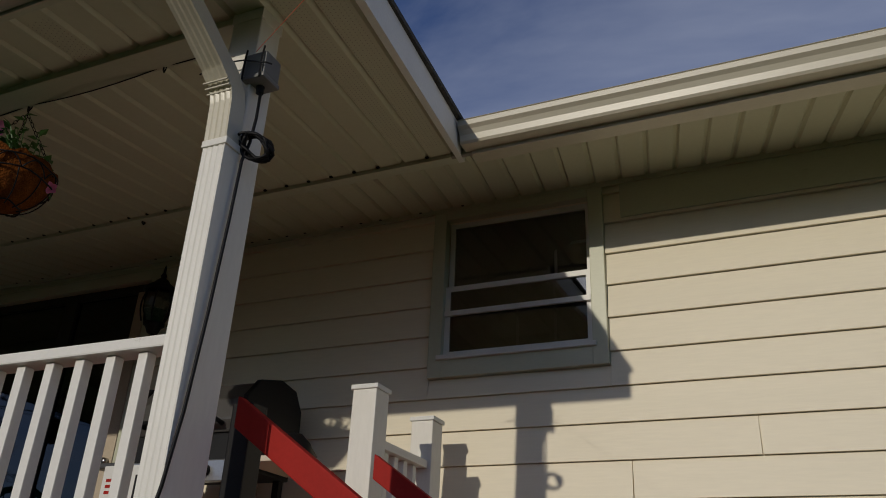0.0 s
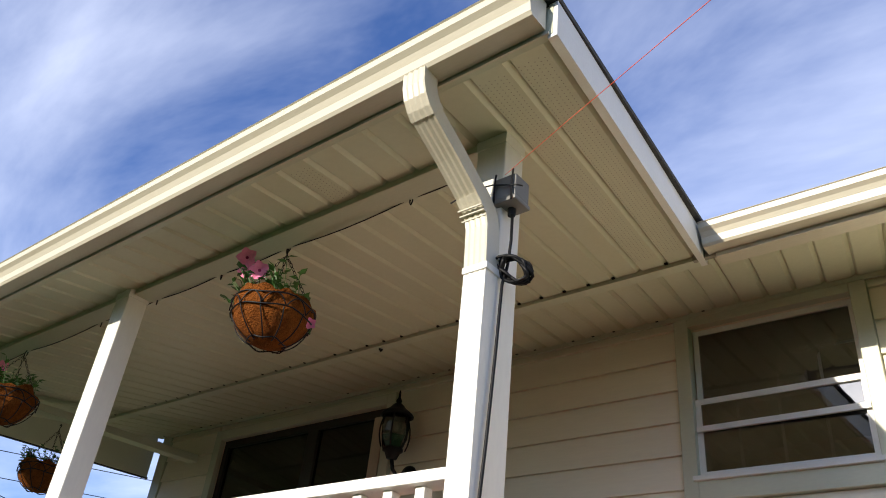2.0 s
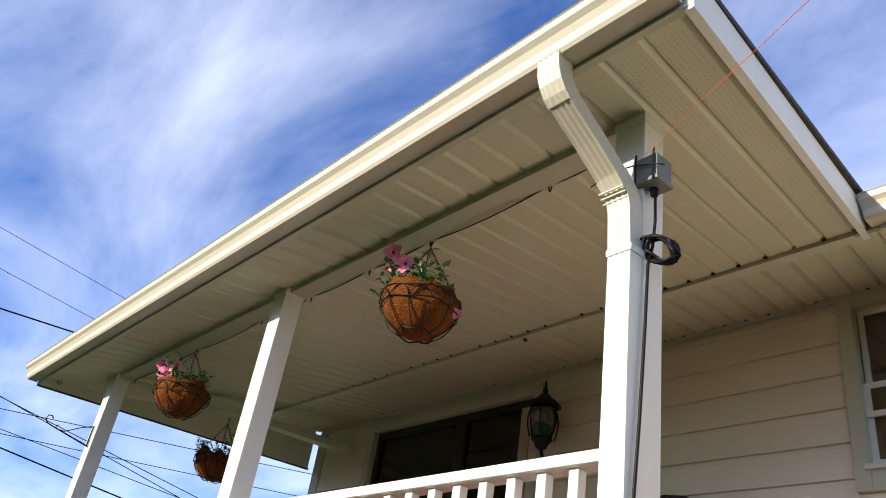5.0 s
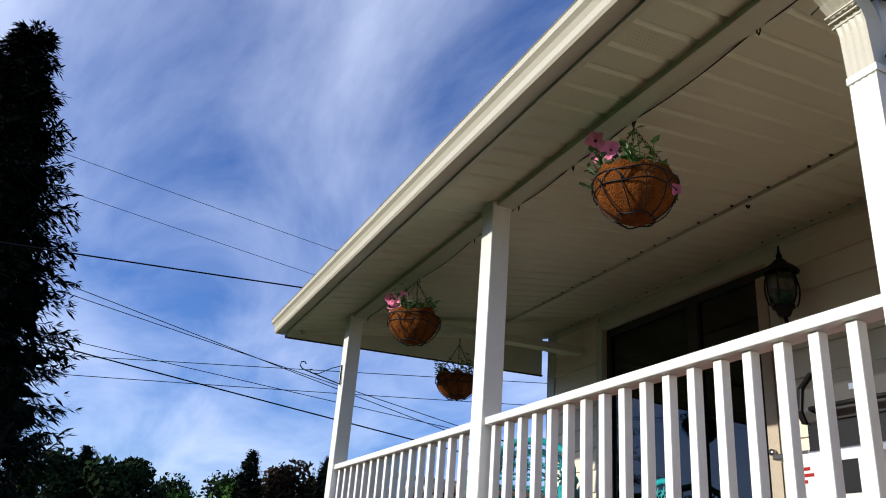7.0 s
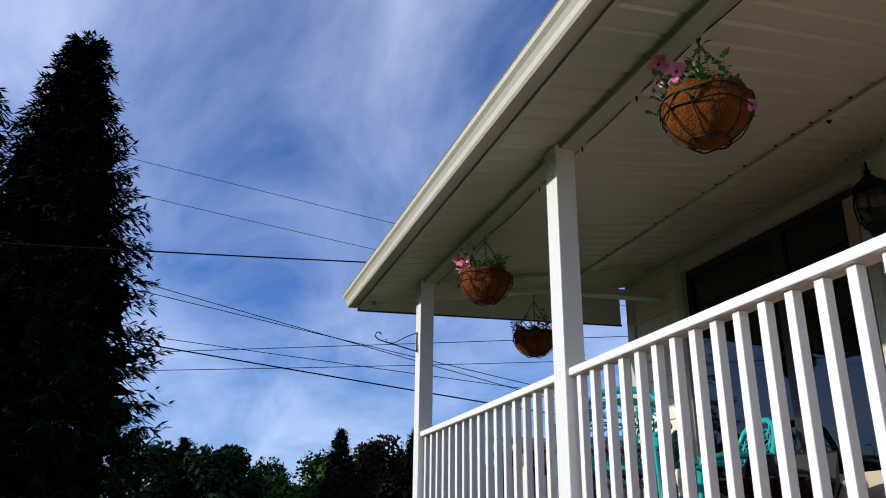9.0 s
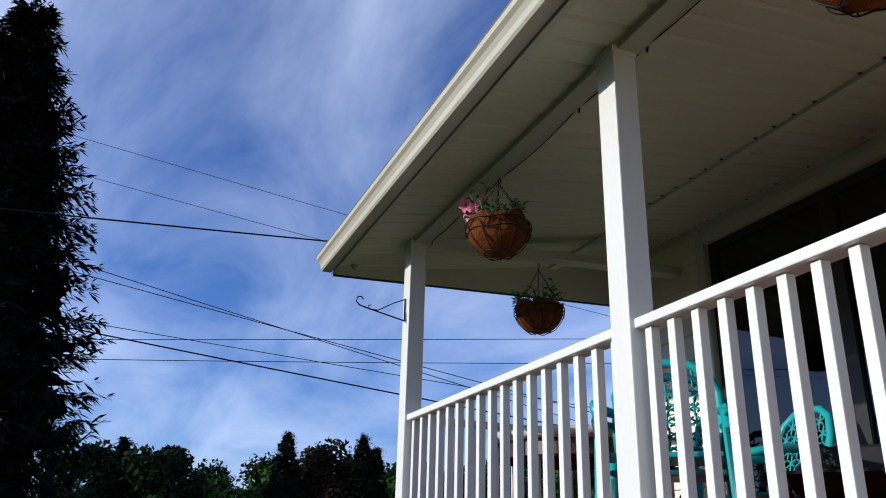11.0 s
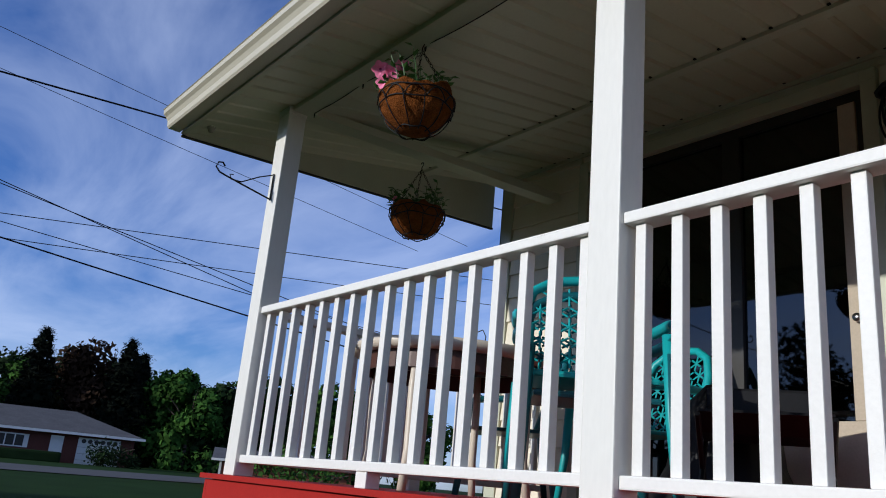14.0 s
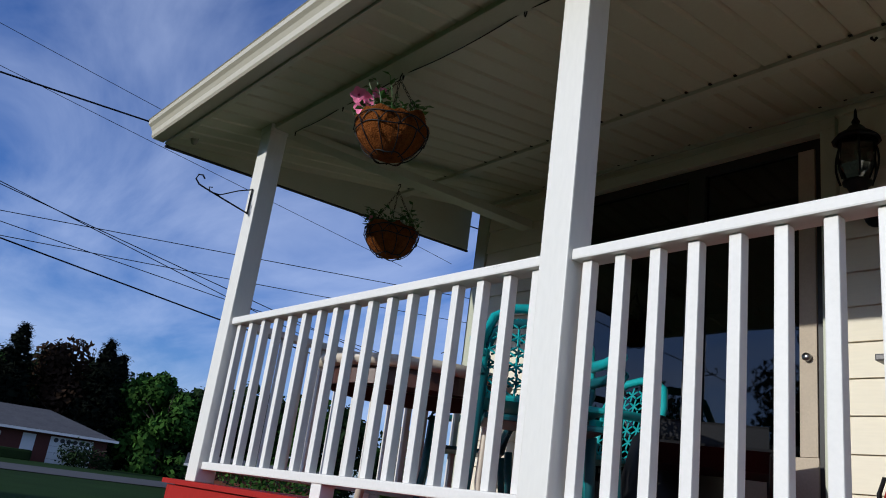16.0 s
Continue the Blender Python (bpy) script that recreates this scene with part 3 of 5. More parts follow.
for y in (0.28, 1.18):
    t = thing("step_handrail", "red painted sloping handrail board of the steps", "handrail", "step handrails", at=(2.28, y, 2.09))
    bm = bmesh.new()
    add_prism(bm, [(0.0, -0.05), (0.0, 0.05), (1.75, 0.05 - 1.20), (1.75, -0.05 - 1.20)], -0.02, 0.02, axis="y")
    part("board", bm, M_RED, t, bevel=0.005)
    bm = bmesh.new()
    add_box(bm, 1.62, 1.71, -0.11, -0.021, -2.09, -1.06)
    part("end_post", bm, M_RED, t, bevel=0.005)
    if y < 1:
        bm = bmesh.new()
        add_box(bm, -0.05, 0.03, 0.021, 0.10, FLOOR - 2.09, 0.04)
        part("top_post", bm, M_BLACK, t, bevel=0.005)

# ---- window ----
t = thing("window_1", "white double-hung window with a beige frame", "window", kind="structure", at=(0, 0, 0))
x0, x1, z0, z1 = WIN
FW = 0.082
for a in ((x0, x0 + FW, z0, z1), (x1 - FW, x1, z0, z1), (x0 + FW, x1 - FW, z1 - 0.06, z1), (x0 + FW, x1 - FW, z0, z0 + 0.10)):
    bm = bmesh.new()
    add_box(bm, a[0], a[1], YW - 0.028, YW + 0.03, a[2], a[3])
    part("window_frame", bm, M_TRIM, t, bevel=0.004)
bm = bmesh.new()
add_box(bm, x0 + 0.06, x1 - 0.06, YW - 0.05, YW + 0.02, z0 + 0.10, z0 + 0.125)
part("window_sill", bm, M_SASH, t, bevel=0.004)
gx0, gx1, gz0, gz1 = x0 + FW, x1 - FW, z0 + 0.125, z1 - 0.06
mid = 3.33
def sash(xa, xb, za, zb, y, w=0.032):
    b = bmesh.new()
    add_box(b, xa, xa + w, y, y + 0.03, za, zb)
    add_box(b, xb - w, xb, y, y + 0.03, za, zb)
    add_box(b, xa + w, xb - w, y, y + 0.03, zb - w, zb)
    add_box(b, xa + w, xb - w, y, y + 0.03, za, za + w)
    part("sash", b, M_SASH, t)
    b = bmesh.new()
    add_box(b, xa + w, xb - w, y + 0.012, y + 0.016, za + w, zb - w)
    for v in b.verts:
        v.co.y += 0.020 * (v.co.x - (xa + xb) / 2) - 0.023 * (v.co.z - (za + zb) / 2)
    p = part("pane", b, M_GLASS, t)
    p.visible_shadow = False
sash(gx0, gx1, mid - 0.02, gz1, YW + 0.045)
sash(gx0, gx1, gz0, mid + 0.015, YW + 0.008)
bm = bmesh.new()   # screen rail across the lower sash
add_box(bm, gx0 + 0.005, gx1 - 0.005, YW - 0.012, YW + 0.004, 3.155, 3.185)
part("screen_bar", bm, M_SASH, t)
bm = bmesh.new()
for i in (1, 2, 3):
    xx = gx0 + (gx1 - gx0) * i / 4
    add_box(bm, xx - 0.008, xx + 0.008, YW + 0.066, YW + 0.074, mid, gz1 - 0.03)
add_box(bm, gx0 + 0.03, gx1 - 0.03, YW + 0.067, YW + 0.0735, 3.545, 3.561)
part("muntins", bm, M_SASH, t)
bm = bmesh.new()
for i in (1, 2, 3):
    xx = gx0 + (gx1 - gx0) * i / 4
    add_box(bm, xx - 0.008, xx + 0.008, YW + 0.034, YW + 0.040, gz0 + 0.03, mid - 0.02)
part("muntins", bm, M_SASH, t)

# ---- patio door unit ----
t = thing("door_1", "dark glazed patio door beside a fixed pane", "door", kind="structure", at=(0, 0, 0))
x0, x1, z0, z1 = DOOR
for a in ((x0 - 0.085, x0, z0, z1 + 0.085), (x1, x1 + 0.085, z0, z1 + 0.085), (x0, x1, z1, z1 + 0.085)):
    bm = bmesh.new()
    add_box(bm, a[0], a[1], YW - 0.025, YW + 0.03, a[2], a[3])
    part("casing", bm, M_TRIM, t, bevel=0.004)
xm = -1.08
for a in ((x0, x0 + 0.05, z0, z1), (x1 - 0.05, x1, z0, z1), (xm - 0.06, xm + 0.06, z0, z1), (x0 + 0.05, xm - 0.06, z1 - 0.06, z1), (xm + 0.06, x1 - 0.05, z1 - 0.06, z1), (x0 + 0.05, xm - 0.06, z0, z0 + 0.1)):
    bm = bmesh.new()
    add_box(bm, a[0], a[1], YW + 0.03, YW + 0.09, a[2], a[3])
    part("door_frame", bm, M_DARKFRAME, t)
for a in ((x0 + 0.05, xm - 0.06, z0 + 0.1, z1 - 0.06), (xm + 0.06, x1 - 0.05, 1.90, z1 - 0.06)):
    bm = bmesh.new()
    add_box(bm, a[0], a[1], YW + 0.055, YW + 0.06, a[2], a[3])
    p = part("pane", bm, M_DOORGLASS, t)
    p.visible_shadow = False
bm = bmesh.new()
add_box(bm, xm + 0.06, x1 - 0.05, YW + 0.02, YW + 0.10, z0 + 0.06, 1.90)
part("kick_panel", bm, M_CURTAIN, t, "beige panel below the fixed pane", bevel=0.004)
bm = bmesh.new()
add_box(bm, x1 - 0.15, x1 - 0.055, YW + 0.022, YW + 0.052, 1.902, z1 - 0.062)
part("door_stile", bm, M_CURTAIN, t, "beige door stile", bevel=0.003)
bm = bmesh.new()
add_lathe(bm, [(0.0, 0.0), (0.022, 0.0), (0.022, 0.03), (0.0, 0.035)], 12)
bmesh.ops.rotate(bm, verts=bm.verts[:], cent=(0, 0, 0), matrix=Matrix.Rotation(radians(90), 3, "X"))
bmesh.ops.translate(bm, verts=bm.verts[:], vec=(x1 - 0.10, YW + 0.02, 2.42))
part("door_knob", bm, M_STEEL, t, smooth=True)
bm = bmesh.new()
add_box(bm, x0 - 0.05, x1 + 0.05, YW - 0.06, YW + 0.03, z0, z0 + 0.05)
part("threshold", bm, M_TRIM, t, bevel=0.004)
bm = bmesh.new()
pts = []
n = 40
for i in range(n + 1):
    pts.append((xm - 0.05 + 0.16 * i / n, YW + 0.16 + 0.014 * math.sin(i * 1.9)))
for (ax, ay), (bx, by) in zip(pts, pts[1:]):
    bm.faces.new([bm.verts.new(p) for p in ((ax, ay, z0 + 0.1), (bx, by, z0 + 0.1), (bx, by, z1 - 0.08), (ax, ay, z1 - 0.08))])
single("curtain", bm, M_CURTAIN, "narrow beige curtain behind the door glass", "curtain")

# ---- downspout on the first post ----
t = thing("downspout", "cream ribbed downspout with elbows on the porch post", "downspout", at=(0, 0, 0))


def ribbed_run(b, pts, w=0.036, d=0.028):
    """A rectangular corrugated pipe along points; its broad faces are ribbed."""
    prof = []
    for i in range(9):
        u = -1 + 2 * i / 8
        prof.append((u * w, -d + (0.004 if i % 2 else 0.0)))
    prof += [(w, d)] + [(-u[0], d) for u in prof[1:-1]] + [(-w, d)]
    rings = []
    pts = [Vector(p) for p in pts]
    for i, p in enumerate(pts):
        a, c = pts[max(0, i - 1)], pts[min(len(pts) - 1, i + 1)]
        dv = (c - a).normalized()
        side = Vector((1, 0, 0)) - dv * dv.x
        side.normalize()
        front = dv.cross(side)
        if front.y > 0:
            front = -front
        rings.append([b.verts.new(p + side * u - front * v) for u, v in prof])
    n = len(prof)
    for r0, r1 in zip(rings, rings[1:]):
        for k in range(n):
            b.faces.new((r0[k], r0[(k + 1) % n], r1[(k + 1) % n], r1[k]))
    b.faces.new(rings[0]); b.faces.new(rings[-1][::-1])


SPOUT = 2.303
bm = bmesh.new()
ribbed_run(bm, [(SPOUT, -0.442, 3.455), (SPOUT, -0.442, 3.40), (SPOUT, -0.438, 3.36), (SPOUT, -0.426, 3.325), (SPOUT, -0.406, 3.297), (SPOUT, -0.385, 3.28)], 0.046, 0.033)
part("upper_elbow", bm, M_GUTTER, t)
bm = bmesh.new()
ribbed_run(bm, [(SPOUT, -0.388, 3.282), (SPOUT, -0.25, 3.205), (SPOUT, -0.125, 3.128)], 0.043, 0.030)
part("slanting_run", bm, M_GUTTER, t)
bm = bmesh.new()
ribbed_run(bm, [(SPOUT, -0.132, 3.132), (SPOUT + 0.003, -0.095, 3.10), (SPOUT + 0.007, -0.073, 3.065), (SPOUT + 0.010, -0.064, 3.02), (SPOUT + 0.016, -0.062, 2.86)], 0.044, 0.034)
part("lower_elbow", bm, M_GUTTER, t)
for dz in (0.0, 0.013, 0.026):
    bm = bmesh.new()
    add_tube(bm, [(SPOUT - 0.049, -0.102 - dz, 3.05 + dz), (SPOUT + 0.049, -0.102 - dz, 3.05 + dz)], 0.004, 6)
    part("crimp", bm, M_GUTTER, t)
bm = bmesh.new()
ribbed_run(bm, [(SPOUT + 0.016, -0.060, 2.868), (SPOUT + 0.022, -0.058, 1.5), (SPOUT + 0.022, -0.058, 0.25)], 0.043, 0.035)
part("vertical_run", bm, M_POST, t)
bm = bmesh.new()
add_box(bm, SPOUT - 0.033, SPOUT + 0.065, -0.099, -0.0205, 2.845, 2.87)
part("strap", bm, M_POST, t, bevel=0.003)

# ---- junction box, cable, coil ----
t = thing("junction_box", "small grey plastic junction box strapped to the post", "junction box", at=(2.372, 0.000, 3.185))
bm = bmesh.new()
add_box(bm, -0.043, 0.045, -0.04, 0.045, -0.035, 0.055)
part("body", bm, M_BOX, t, bevel=0.008)
bm = bmesh.new()
add_box(bm, -0.043, 0.049, -0.044, 0.049, -0.054, -0.036)
part("lid", bm, M_BOX, t, bevel=0.006)
bm = bmesh.new()
add_lathe(bm, [(0.0, -0.08), (0.013, -0.08), (0.015, -0.054), (0.0, -0.054)], 12, (0.0, 0.01, 0))
part("cable_gland", bm, M_BLACK, t)
for dx in (-0.035, 0.036):
    bm = bmesh.new()
    add_tube(bm, [(dx, -0.045, 0.07), (dx, -0.049, 0.03), (dx, -0.049, -0.06)], 0.0035, 6)
    part("tie", bm, M_BLACK, t)
bm = bmesh.new()
add_tube(bm, [(-0.22, -0.055, 0.012), (-0.12, -0.06, 0.03), (-0.04, -0.052, 0.025), (0.06, -0.052, -0.012), (0.075, -0.04, -0.015)], 0.003, 6)
part("strap_wire", bm, M_BLACK, t)
t = thing("cable", "thin black cable running down the post", "cable", at=(0, 0, 0))
bm = bmesh.new()
add_tube(bm, [(2.376, 0.010, 3.11), (2.380, 0.006, 3.0), (2.378, -0.002, 2.9), (2.374, -0.020, 2.82), (2.375, -0.030, 2.6), (2.376, -0.048, 2.3), (2.376, -0.072, 2.0), (2.372, -0.098, 1.8), (2.345, -0.104, 1.66), (2.31, -0.103, 1.45)], 0.0055, 8)
part("lead", bm, M_CABLE, t, smooth=True)
bm = bmesh.new()
pts = []
for i in range(7 * 20):
    a = math.tau * i / 20
    rr = 0.050 + 0.006 * math.sin(i * 0.37)
    ax = Vector((0.55, -0.55, -0.35))
    u = Vector((0.70, 0.30, -0.30)).normalized()
    v = Vector((0.30, -0.30, 0.85)).normalized()
    p = Vector((2.408, -0.008, 2.872)) + u * rr * math.cos(a) + v * rr * 0.55 * math.sin(a) + Vector((0.010 * math.sin(i * 0.9), 0.012 * math.cos(i * 0.53), 0.012 * math.sin(i * 0.31)))
    pts.append(p)
add_tube(bm, pts, 0.0055, 6)
part("coil", bm, M_CABLE, t, "loose coil of black cable", smooth=True)
STRING = [Vector((2.863, -0.45, 2.944)), Vector((3.044, -0.55, 2.899)), Vector((3.364, -0.8, 2.722))]
bm = bmesh.new()
add_tube(bm, [(2.37, -0.04, 3.245), STRING[0], STRING[1], STRING[2], STRING[2] + (STRING[2] - STRING[1]) * 4], 0.0009, 5)
single("string_line", bm, M_ORANGE, "taut thin red string from post to sky", "string")

# ---- wire with hooks under the beam ----
t = thing("hanging_wire", "dark wire with small hooks along the beam", "wire", at=(0, 0, 0))
HOOKS = [2.05, 1.80, 1.06, 0.58, 0.04, -0.50, -1.35, -1.9, -2.42]
pts = []
for a, b_ in zip(HOOKS, HOOKS[1:]):
    for i in range(6):
        u = i / 6
        pts.append((a + (b_ - a) * u, 0.095, 3.446 - 0.11 * (u - u * u) * abs(b_ - a)))
pts.append((HOOKS[-1], 0.095, 3.44))
bm = bmesh.new()
add_tube(bm, pts, 0.003, 5)
part("wire_run", bm, M_BLACK, t)
for x in HOOKS:
    bm = bmesh.new()
    add_tube(bm, [(x, 0.095, 3.452), (x, 0.095, 3.425), (x + 0.012, 0.09, 3.408), (x + 0.024, 0.085, 3.418), (x + 0.024, 0.085, 3.426)], 0.0032, 6)
    part("hook", bm, M_BLACK, t)
# a dark cup hook on the ceiling strip
t = thing("ceiling_clip", "small dark cup hook on the ceiling strip", "hook", at=(0.33, Y_EAVE - 0.01, zc(Y_EAVE) - 0.012))
bm = bmesh.new()
add_tube(bm, [(0, 0, 0), (0, 0, -0.02), (0.012, 0, -0.034), (0.024, 0, -0.022)], 0.007, 8)
part("cup", bm, M_BLACK, t)
# small black blocks paint the shade inside the open groove ends
bm = bmesh.new()
rnd = random.Random(5)
for i in range(38):
    x0_ = X_END + 0.02 + (i + 1) * 0.1529
    for yy in (Y_EAVE - 0.047, YW - 0.04):
        x = rake_x(x0_, yy)
        if rnd.random() < 0.8:
            add_box(bm, x - 0.012, x + 0.004, yy - 0.012, yy, zc(yy) - 0.004, zc(yy) + 0.004)
tagged(single("groove_end", bm, M_BLACK, "dark open ends of the ceiling grooves", "gap", kind="stuff"))

# perforated vent panels: small dark holes in the soffit
bm = bmesh.new()
for px0, y0, y1 in ((2.435, -0.30, 1.35), (2.588, -0.30, 1.35), (1.52, -0.30, -0.02)):
    ny = int((y1 - y0) / 0.019)
    for i in range(6):
        for j in range(ny):
            x = px0 + 0.012 + i * 0.0185
            y = y0 + j * 0.019 + (0.0095 if i % 2 else 0)
            s = 0.0019
            z = zc(y) - 0.0008
            x = rake_x(x, y)
            bm.faces.new([bm.verts.new(p) for p in ((x - s, y - s, z), (x - s, y + s, z), (x + s, y + s, z), (x + s, y - s, z))])
single("soffit_perforation", bm, M_UNDER, "rows of tiny vent holes in the soffit", "vent", kind="stuff")

t = thing("soffit_fitting", "small weathered metal fitting under the soffit corner", "fitting", at=(-3.06, -0.27, zc(-0.27)))
bm = bmesh.new()
add_lathe(bm, [(0.0, 0.0), (0.028, 0.0), (0.024, -0.012), (0.014, -0.035), (0.0, -0.04)], 14)
part("cup", bm, M_UNDER, t, smooth=True)
bm = bmesh.new()
add_box(bm, -0.035, 0.035, -0.02, 0.02, -0.006, 0.004)
part("plate", bm, M_TRIM, t)

# ---- hanging baskets ----
def basket(at, seed, drop, blooms, label):
    """A coir-lined wire basket hung by chains from a hook, drop below it."""
    rnd = random.Random(seed)
    t = thing("hanging_basket", label, "hanging basket", "hanging baskets", at=at)
    R, H = 0.172, 0.175
    zr = -drop
    b = bmesh.new()
    prof = [(0.0, zr - H)]
    for i in range(1, 11):
        a = math.pi / 2 * i / 10
        prof.append((R * math.sin(a), zr - H * math.cos(a)))
    prof += [(R + 0.004, zr + 0.02), (R - 0.016, zr + 0.022), (R - 0.03, zr - 0.03), (0, zr - 0.03)]
    add_lathe(b, prof, 64)
    for v in b.verts:
        k = 1 + 0.07 * noise.noise(v.co * 9 + Vector((seed, 0, 0))) + 0.06 * noise.noise(v.co * 31)
        v.co.x *= k; v.co.y *= k
        if v.co.z > zr - 0.02:
            v.co.z += 0.05 * noise.noise(v.co * 16)
    part("liner", b, M_COIR, t, "frayed brown coconut fibre liner", smooth=True)
    b = bmesh.new()
    for rr, zz in ((R + 0.012, zr), (R * 0.955 + 0.012, zr - H * 0.30), (R * 0.42 + 0.010, zr - H * 0.93)):
        add_tube(b, [(rr * math.cos(k * math.tau / 32), rr * math.sin(k * math.tau / 32), zz + 0.006 * math.sin(5 * k * math.tau / 32 + seed)) for k in range(32)], 0.0034, 6, closed=True)
    for k in range(11):   # uprights, and scallops between the rim and the second ring
        a = math.tau * k / 11 + 0.2
        add_tube(b, [((R + 0.010) * math.sin(q) * math.cos(a + 0.06 * math.sin(3 * q)), (R + 0.010) * math.sin(q) * math.sin(a + 0.06 * math.sin(3 * q)), zr - (H + 0.008) * math.cos(q)) for q in [math.pi / 2 * (0.24 + 0.60 * i / 8) for i in range(9)]], 0.003, 5)
        add_tube(b, [((R + 0.011) * math.cos(a + math.tau / 11 * u), (R + 0.011) * math.sin(a + math.tau / 11 * u), zr - H * 0.30 * (2 * u - 1) ** 2) for u in [i / 8 for i in range(9)]], 0.003, 5)
    part("wire_frame", b, M_BLACK, t, smooth=True)
    for k in range(3):
        a = math.tau * k / 3 + 0.6
        b = bmesh.new()
        n = 14
        p0, p1 = Vector((0, 0, -0.035)), Vector((R * math.cos(a), R * math.sin(a), zr))
        for i in range(n):
            c = p0.lerp(p1, (i + 0.5) / n)
            d = (p1 - p0).normalized()
            s = d.cross(Vector((math.sin(i * 1.57), math.cos(i * 1.57), 0.1))).normalized()
            ln = (p1 - p0).length / n * 0.62
            add_tube(b, [c + d * ln * math.cos(q) + s * 0.006 * math.sin(q) for q in [math.tau * j / 8 for j in range(8)]], 0.0018, 4, closed=True)
        part("chain", b, M_BLACK, t)
    b = bmesh.new()
    add_tube(b, [(0, 0, -0.04), (0, 0, -0.02), (0.014, 0, -0.006), (0.012, 0, 0.012), (-0.004, 0, 0.016), (-0.012, 0, 0.006)], 0.0035, 6)
    part("top_hook", b, M_BLACK, t)
    # foliage: stems with pointed leaves
    b = bmesh.new()
    def leaf(p, d, s):
        d = d.normalized()
        side = d.cross(Vector((rnd.uniform(-.4, .4), rnd.uniform(-.4, .4), 1))).normalized()
        up = side.cross(d) * 0.25
        q = [p, p + d * s * 0.4 + side * s * 0.28 + up * s * .3, p + d * s, p + d * s * 0.4 - side * s * 0.28 + up * s * .3, p + d * s * 0.45]
        vs = [b.verts.new(x) for x in q]
        b.faces.new((vs[0], vs[1], vs[4])); b.faces.new((vs[1], vs[2], vs[4])); b.faces.new((vs[2], vs[3], vs[4])); b.faces.new((vs[3], vs[0], vs[4]))
    for i in range(46):
        a = rnd.uniform(0, math.tau)
        r0 = rnd.uniform(0.02, 0.15)
        base = Vector((r0 * math.cos(a), r0 * math.sin(a), zr - 0.01))
        lean = Vector((math.cos(a), math.sin(a), 0)) * rnd.uniform(0.0, 0.09) + Vector((-0.03, -0.02, 0))
        tall = rnd.uniform(0.05, 0.15) if i % 3 else rnd.uniform(0.10, 0.19)
        tip = base + lean + Vector((0, 0, tall))
        add_tube(b, [base, base.lerp(tip, 0.5) + Vector((0.006, 0, 0.01)), tip], 0.0022, 4)
        for j in range(7):
            u = 0.25 + 0.75 * j / 6
            aa = j * 2.4 + i
            leaf(base.lerp(tip, u), Vector((math.cos(aa), math.sin(aa), rnd.uniform(-0.2, 0.6))), rnd.uniform(0.03, 0.055))
    part("foliage", b, M_LEAF, t, "leafy green petunia stems")
    for bx, by, bz, sc in blooms:
        fl = bmesh.new()
        c = Vector((bx, by, zr + bz))
        face = Vector((0.6 + rnd.uniform(-.25, .25), -0.65, -0.2 + rnd.uniform(-.25, .25))).normalized()
        s = face.cross(Vector((0, 0, 1))).normalized()
        w = s.cross(face)
        mid_v = fl.verts.new(c - face * 0.022 * sc)
        ring, ring2 = [], []
        for k in range(20):
            a = math.tau * k / 20
            rr = 0.034 * sc * (1 + 0.17 * math.cos(5 * a))
            ring.append(fl.verts.new(c + rr * (s * math.cos(a) + w * math.sin(a)) + face * 0.007 * math.sin(10 * a)))
            ring2.append(fl.verts.new(c + 0.006 * sc * (s * math.cos(a) + w * math.sin(a)) - face * 0.008))
        for k in range(20):
            j = (k + 1) % 20
            fl.faces.new((ring[k], ring[j], ring2[j], ring2[k]))
            f = fl.faces.new((ring2[k], ring2[j], mid_v))
            f.material_index = 1
        part("bloom", fl, (M_PINK, M_THROAT), t, "ruffled pink petunia bloom", smooth=True)
        st = bmesh.new()
        add_tube(st, [c - face * 0.02 * sc, c - face * 0.04 - Vector((-0.01, 0, 0.05)), Vector((bx * 0.7, by * 0.7, zr))], 0.003, 5)
        part("stem", st, M_LEAF, t)
    return t


basket((1.062, 0.10, 3.44), 3, 0.32, [(-0.105, -0.135, 0.235, 1.25), (-0.095, -0.125, 0.165, 1.1), (-0.035, -0.10, 0.165, 1.2), (0.14, 0.10, -0.05, 0.7)], "coir-lined basket of pink petunias hung beside the first post")
basket((-1.349, 0.08, 3.445), 8, 0.305, [(-0.12, -0.15, 0.155, 1.15), (-0.075, -0.12, 0.125, 1.2), (-0.035, -0.085, 0.165, 1.1), (-0.10, -0.14, 0.085, 1.0), (-0.05, -0.12, 0.08, 1.0)], "coir-lined basket with a cluster of pink petunias")
basket((-2.54, 0.985, 3.44), 12, 0.34, [(-0.13, -0.1, 0.10, 0.6)], "shaded coir-lined basket on the porch end beam")

# ---- wall lantern ----
t = thing("wall_lantern", "black ornate wall lantern with glass panes", "lantern", at=(0.0, YW - 0.172, 3.268))
t.scale = (1.2, 1.2, 1.2)
bm = bmesh.new()
add_lathe(bm, [(0.0, -0.05), (0.03, -0.045), (0.045, -0.01), (0.06, 0.0), (0.06, 0.012), (0.0, 0.012)], 12)
part("base_cup", bm, M_BLACK, t, smooth=True)
bm = bmesh.new()
add_lathe(bm, [(0.085, 0.20), (0.10, 0.205), (0.085, 0.225), (0.045, 0.255), (0.03, 0.275), (0.014, 0.285), (0.018, 0.30), (0.008, 0.32), (0.006, 0.355), (0.0, 0.37)], 12)
part("roof_cap", bm, M_BLACK, t, smooth=True)
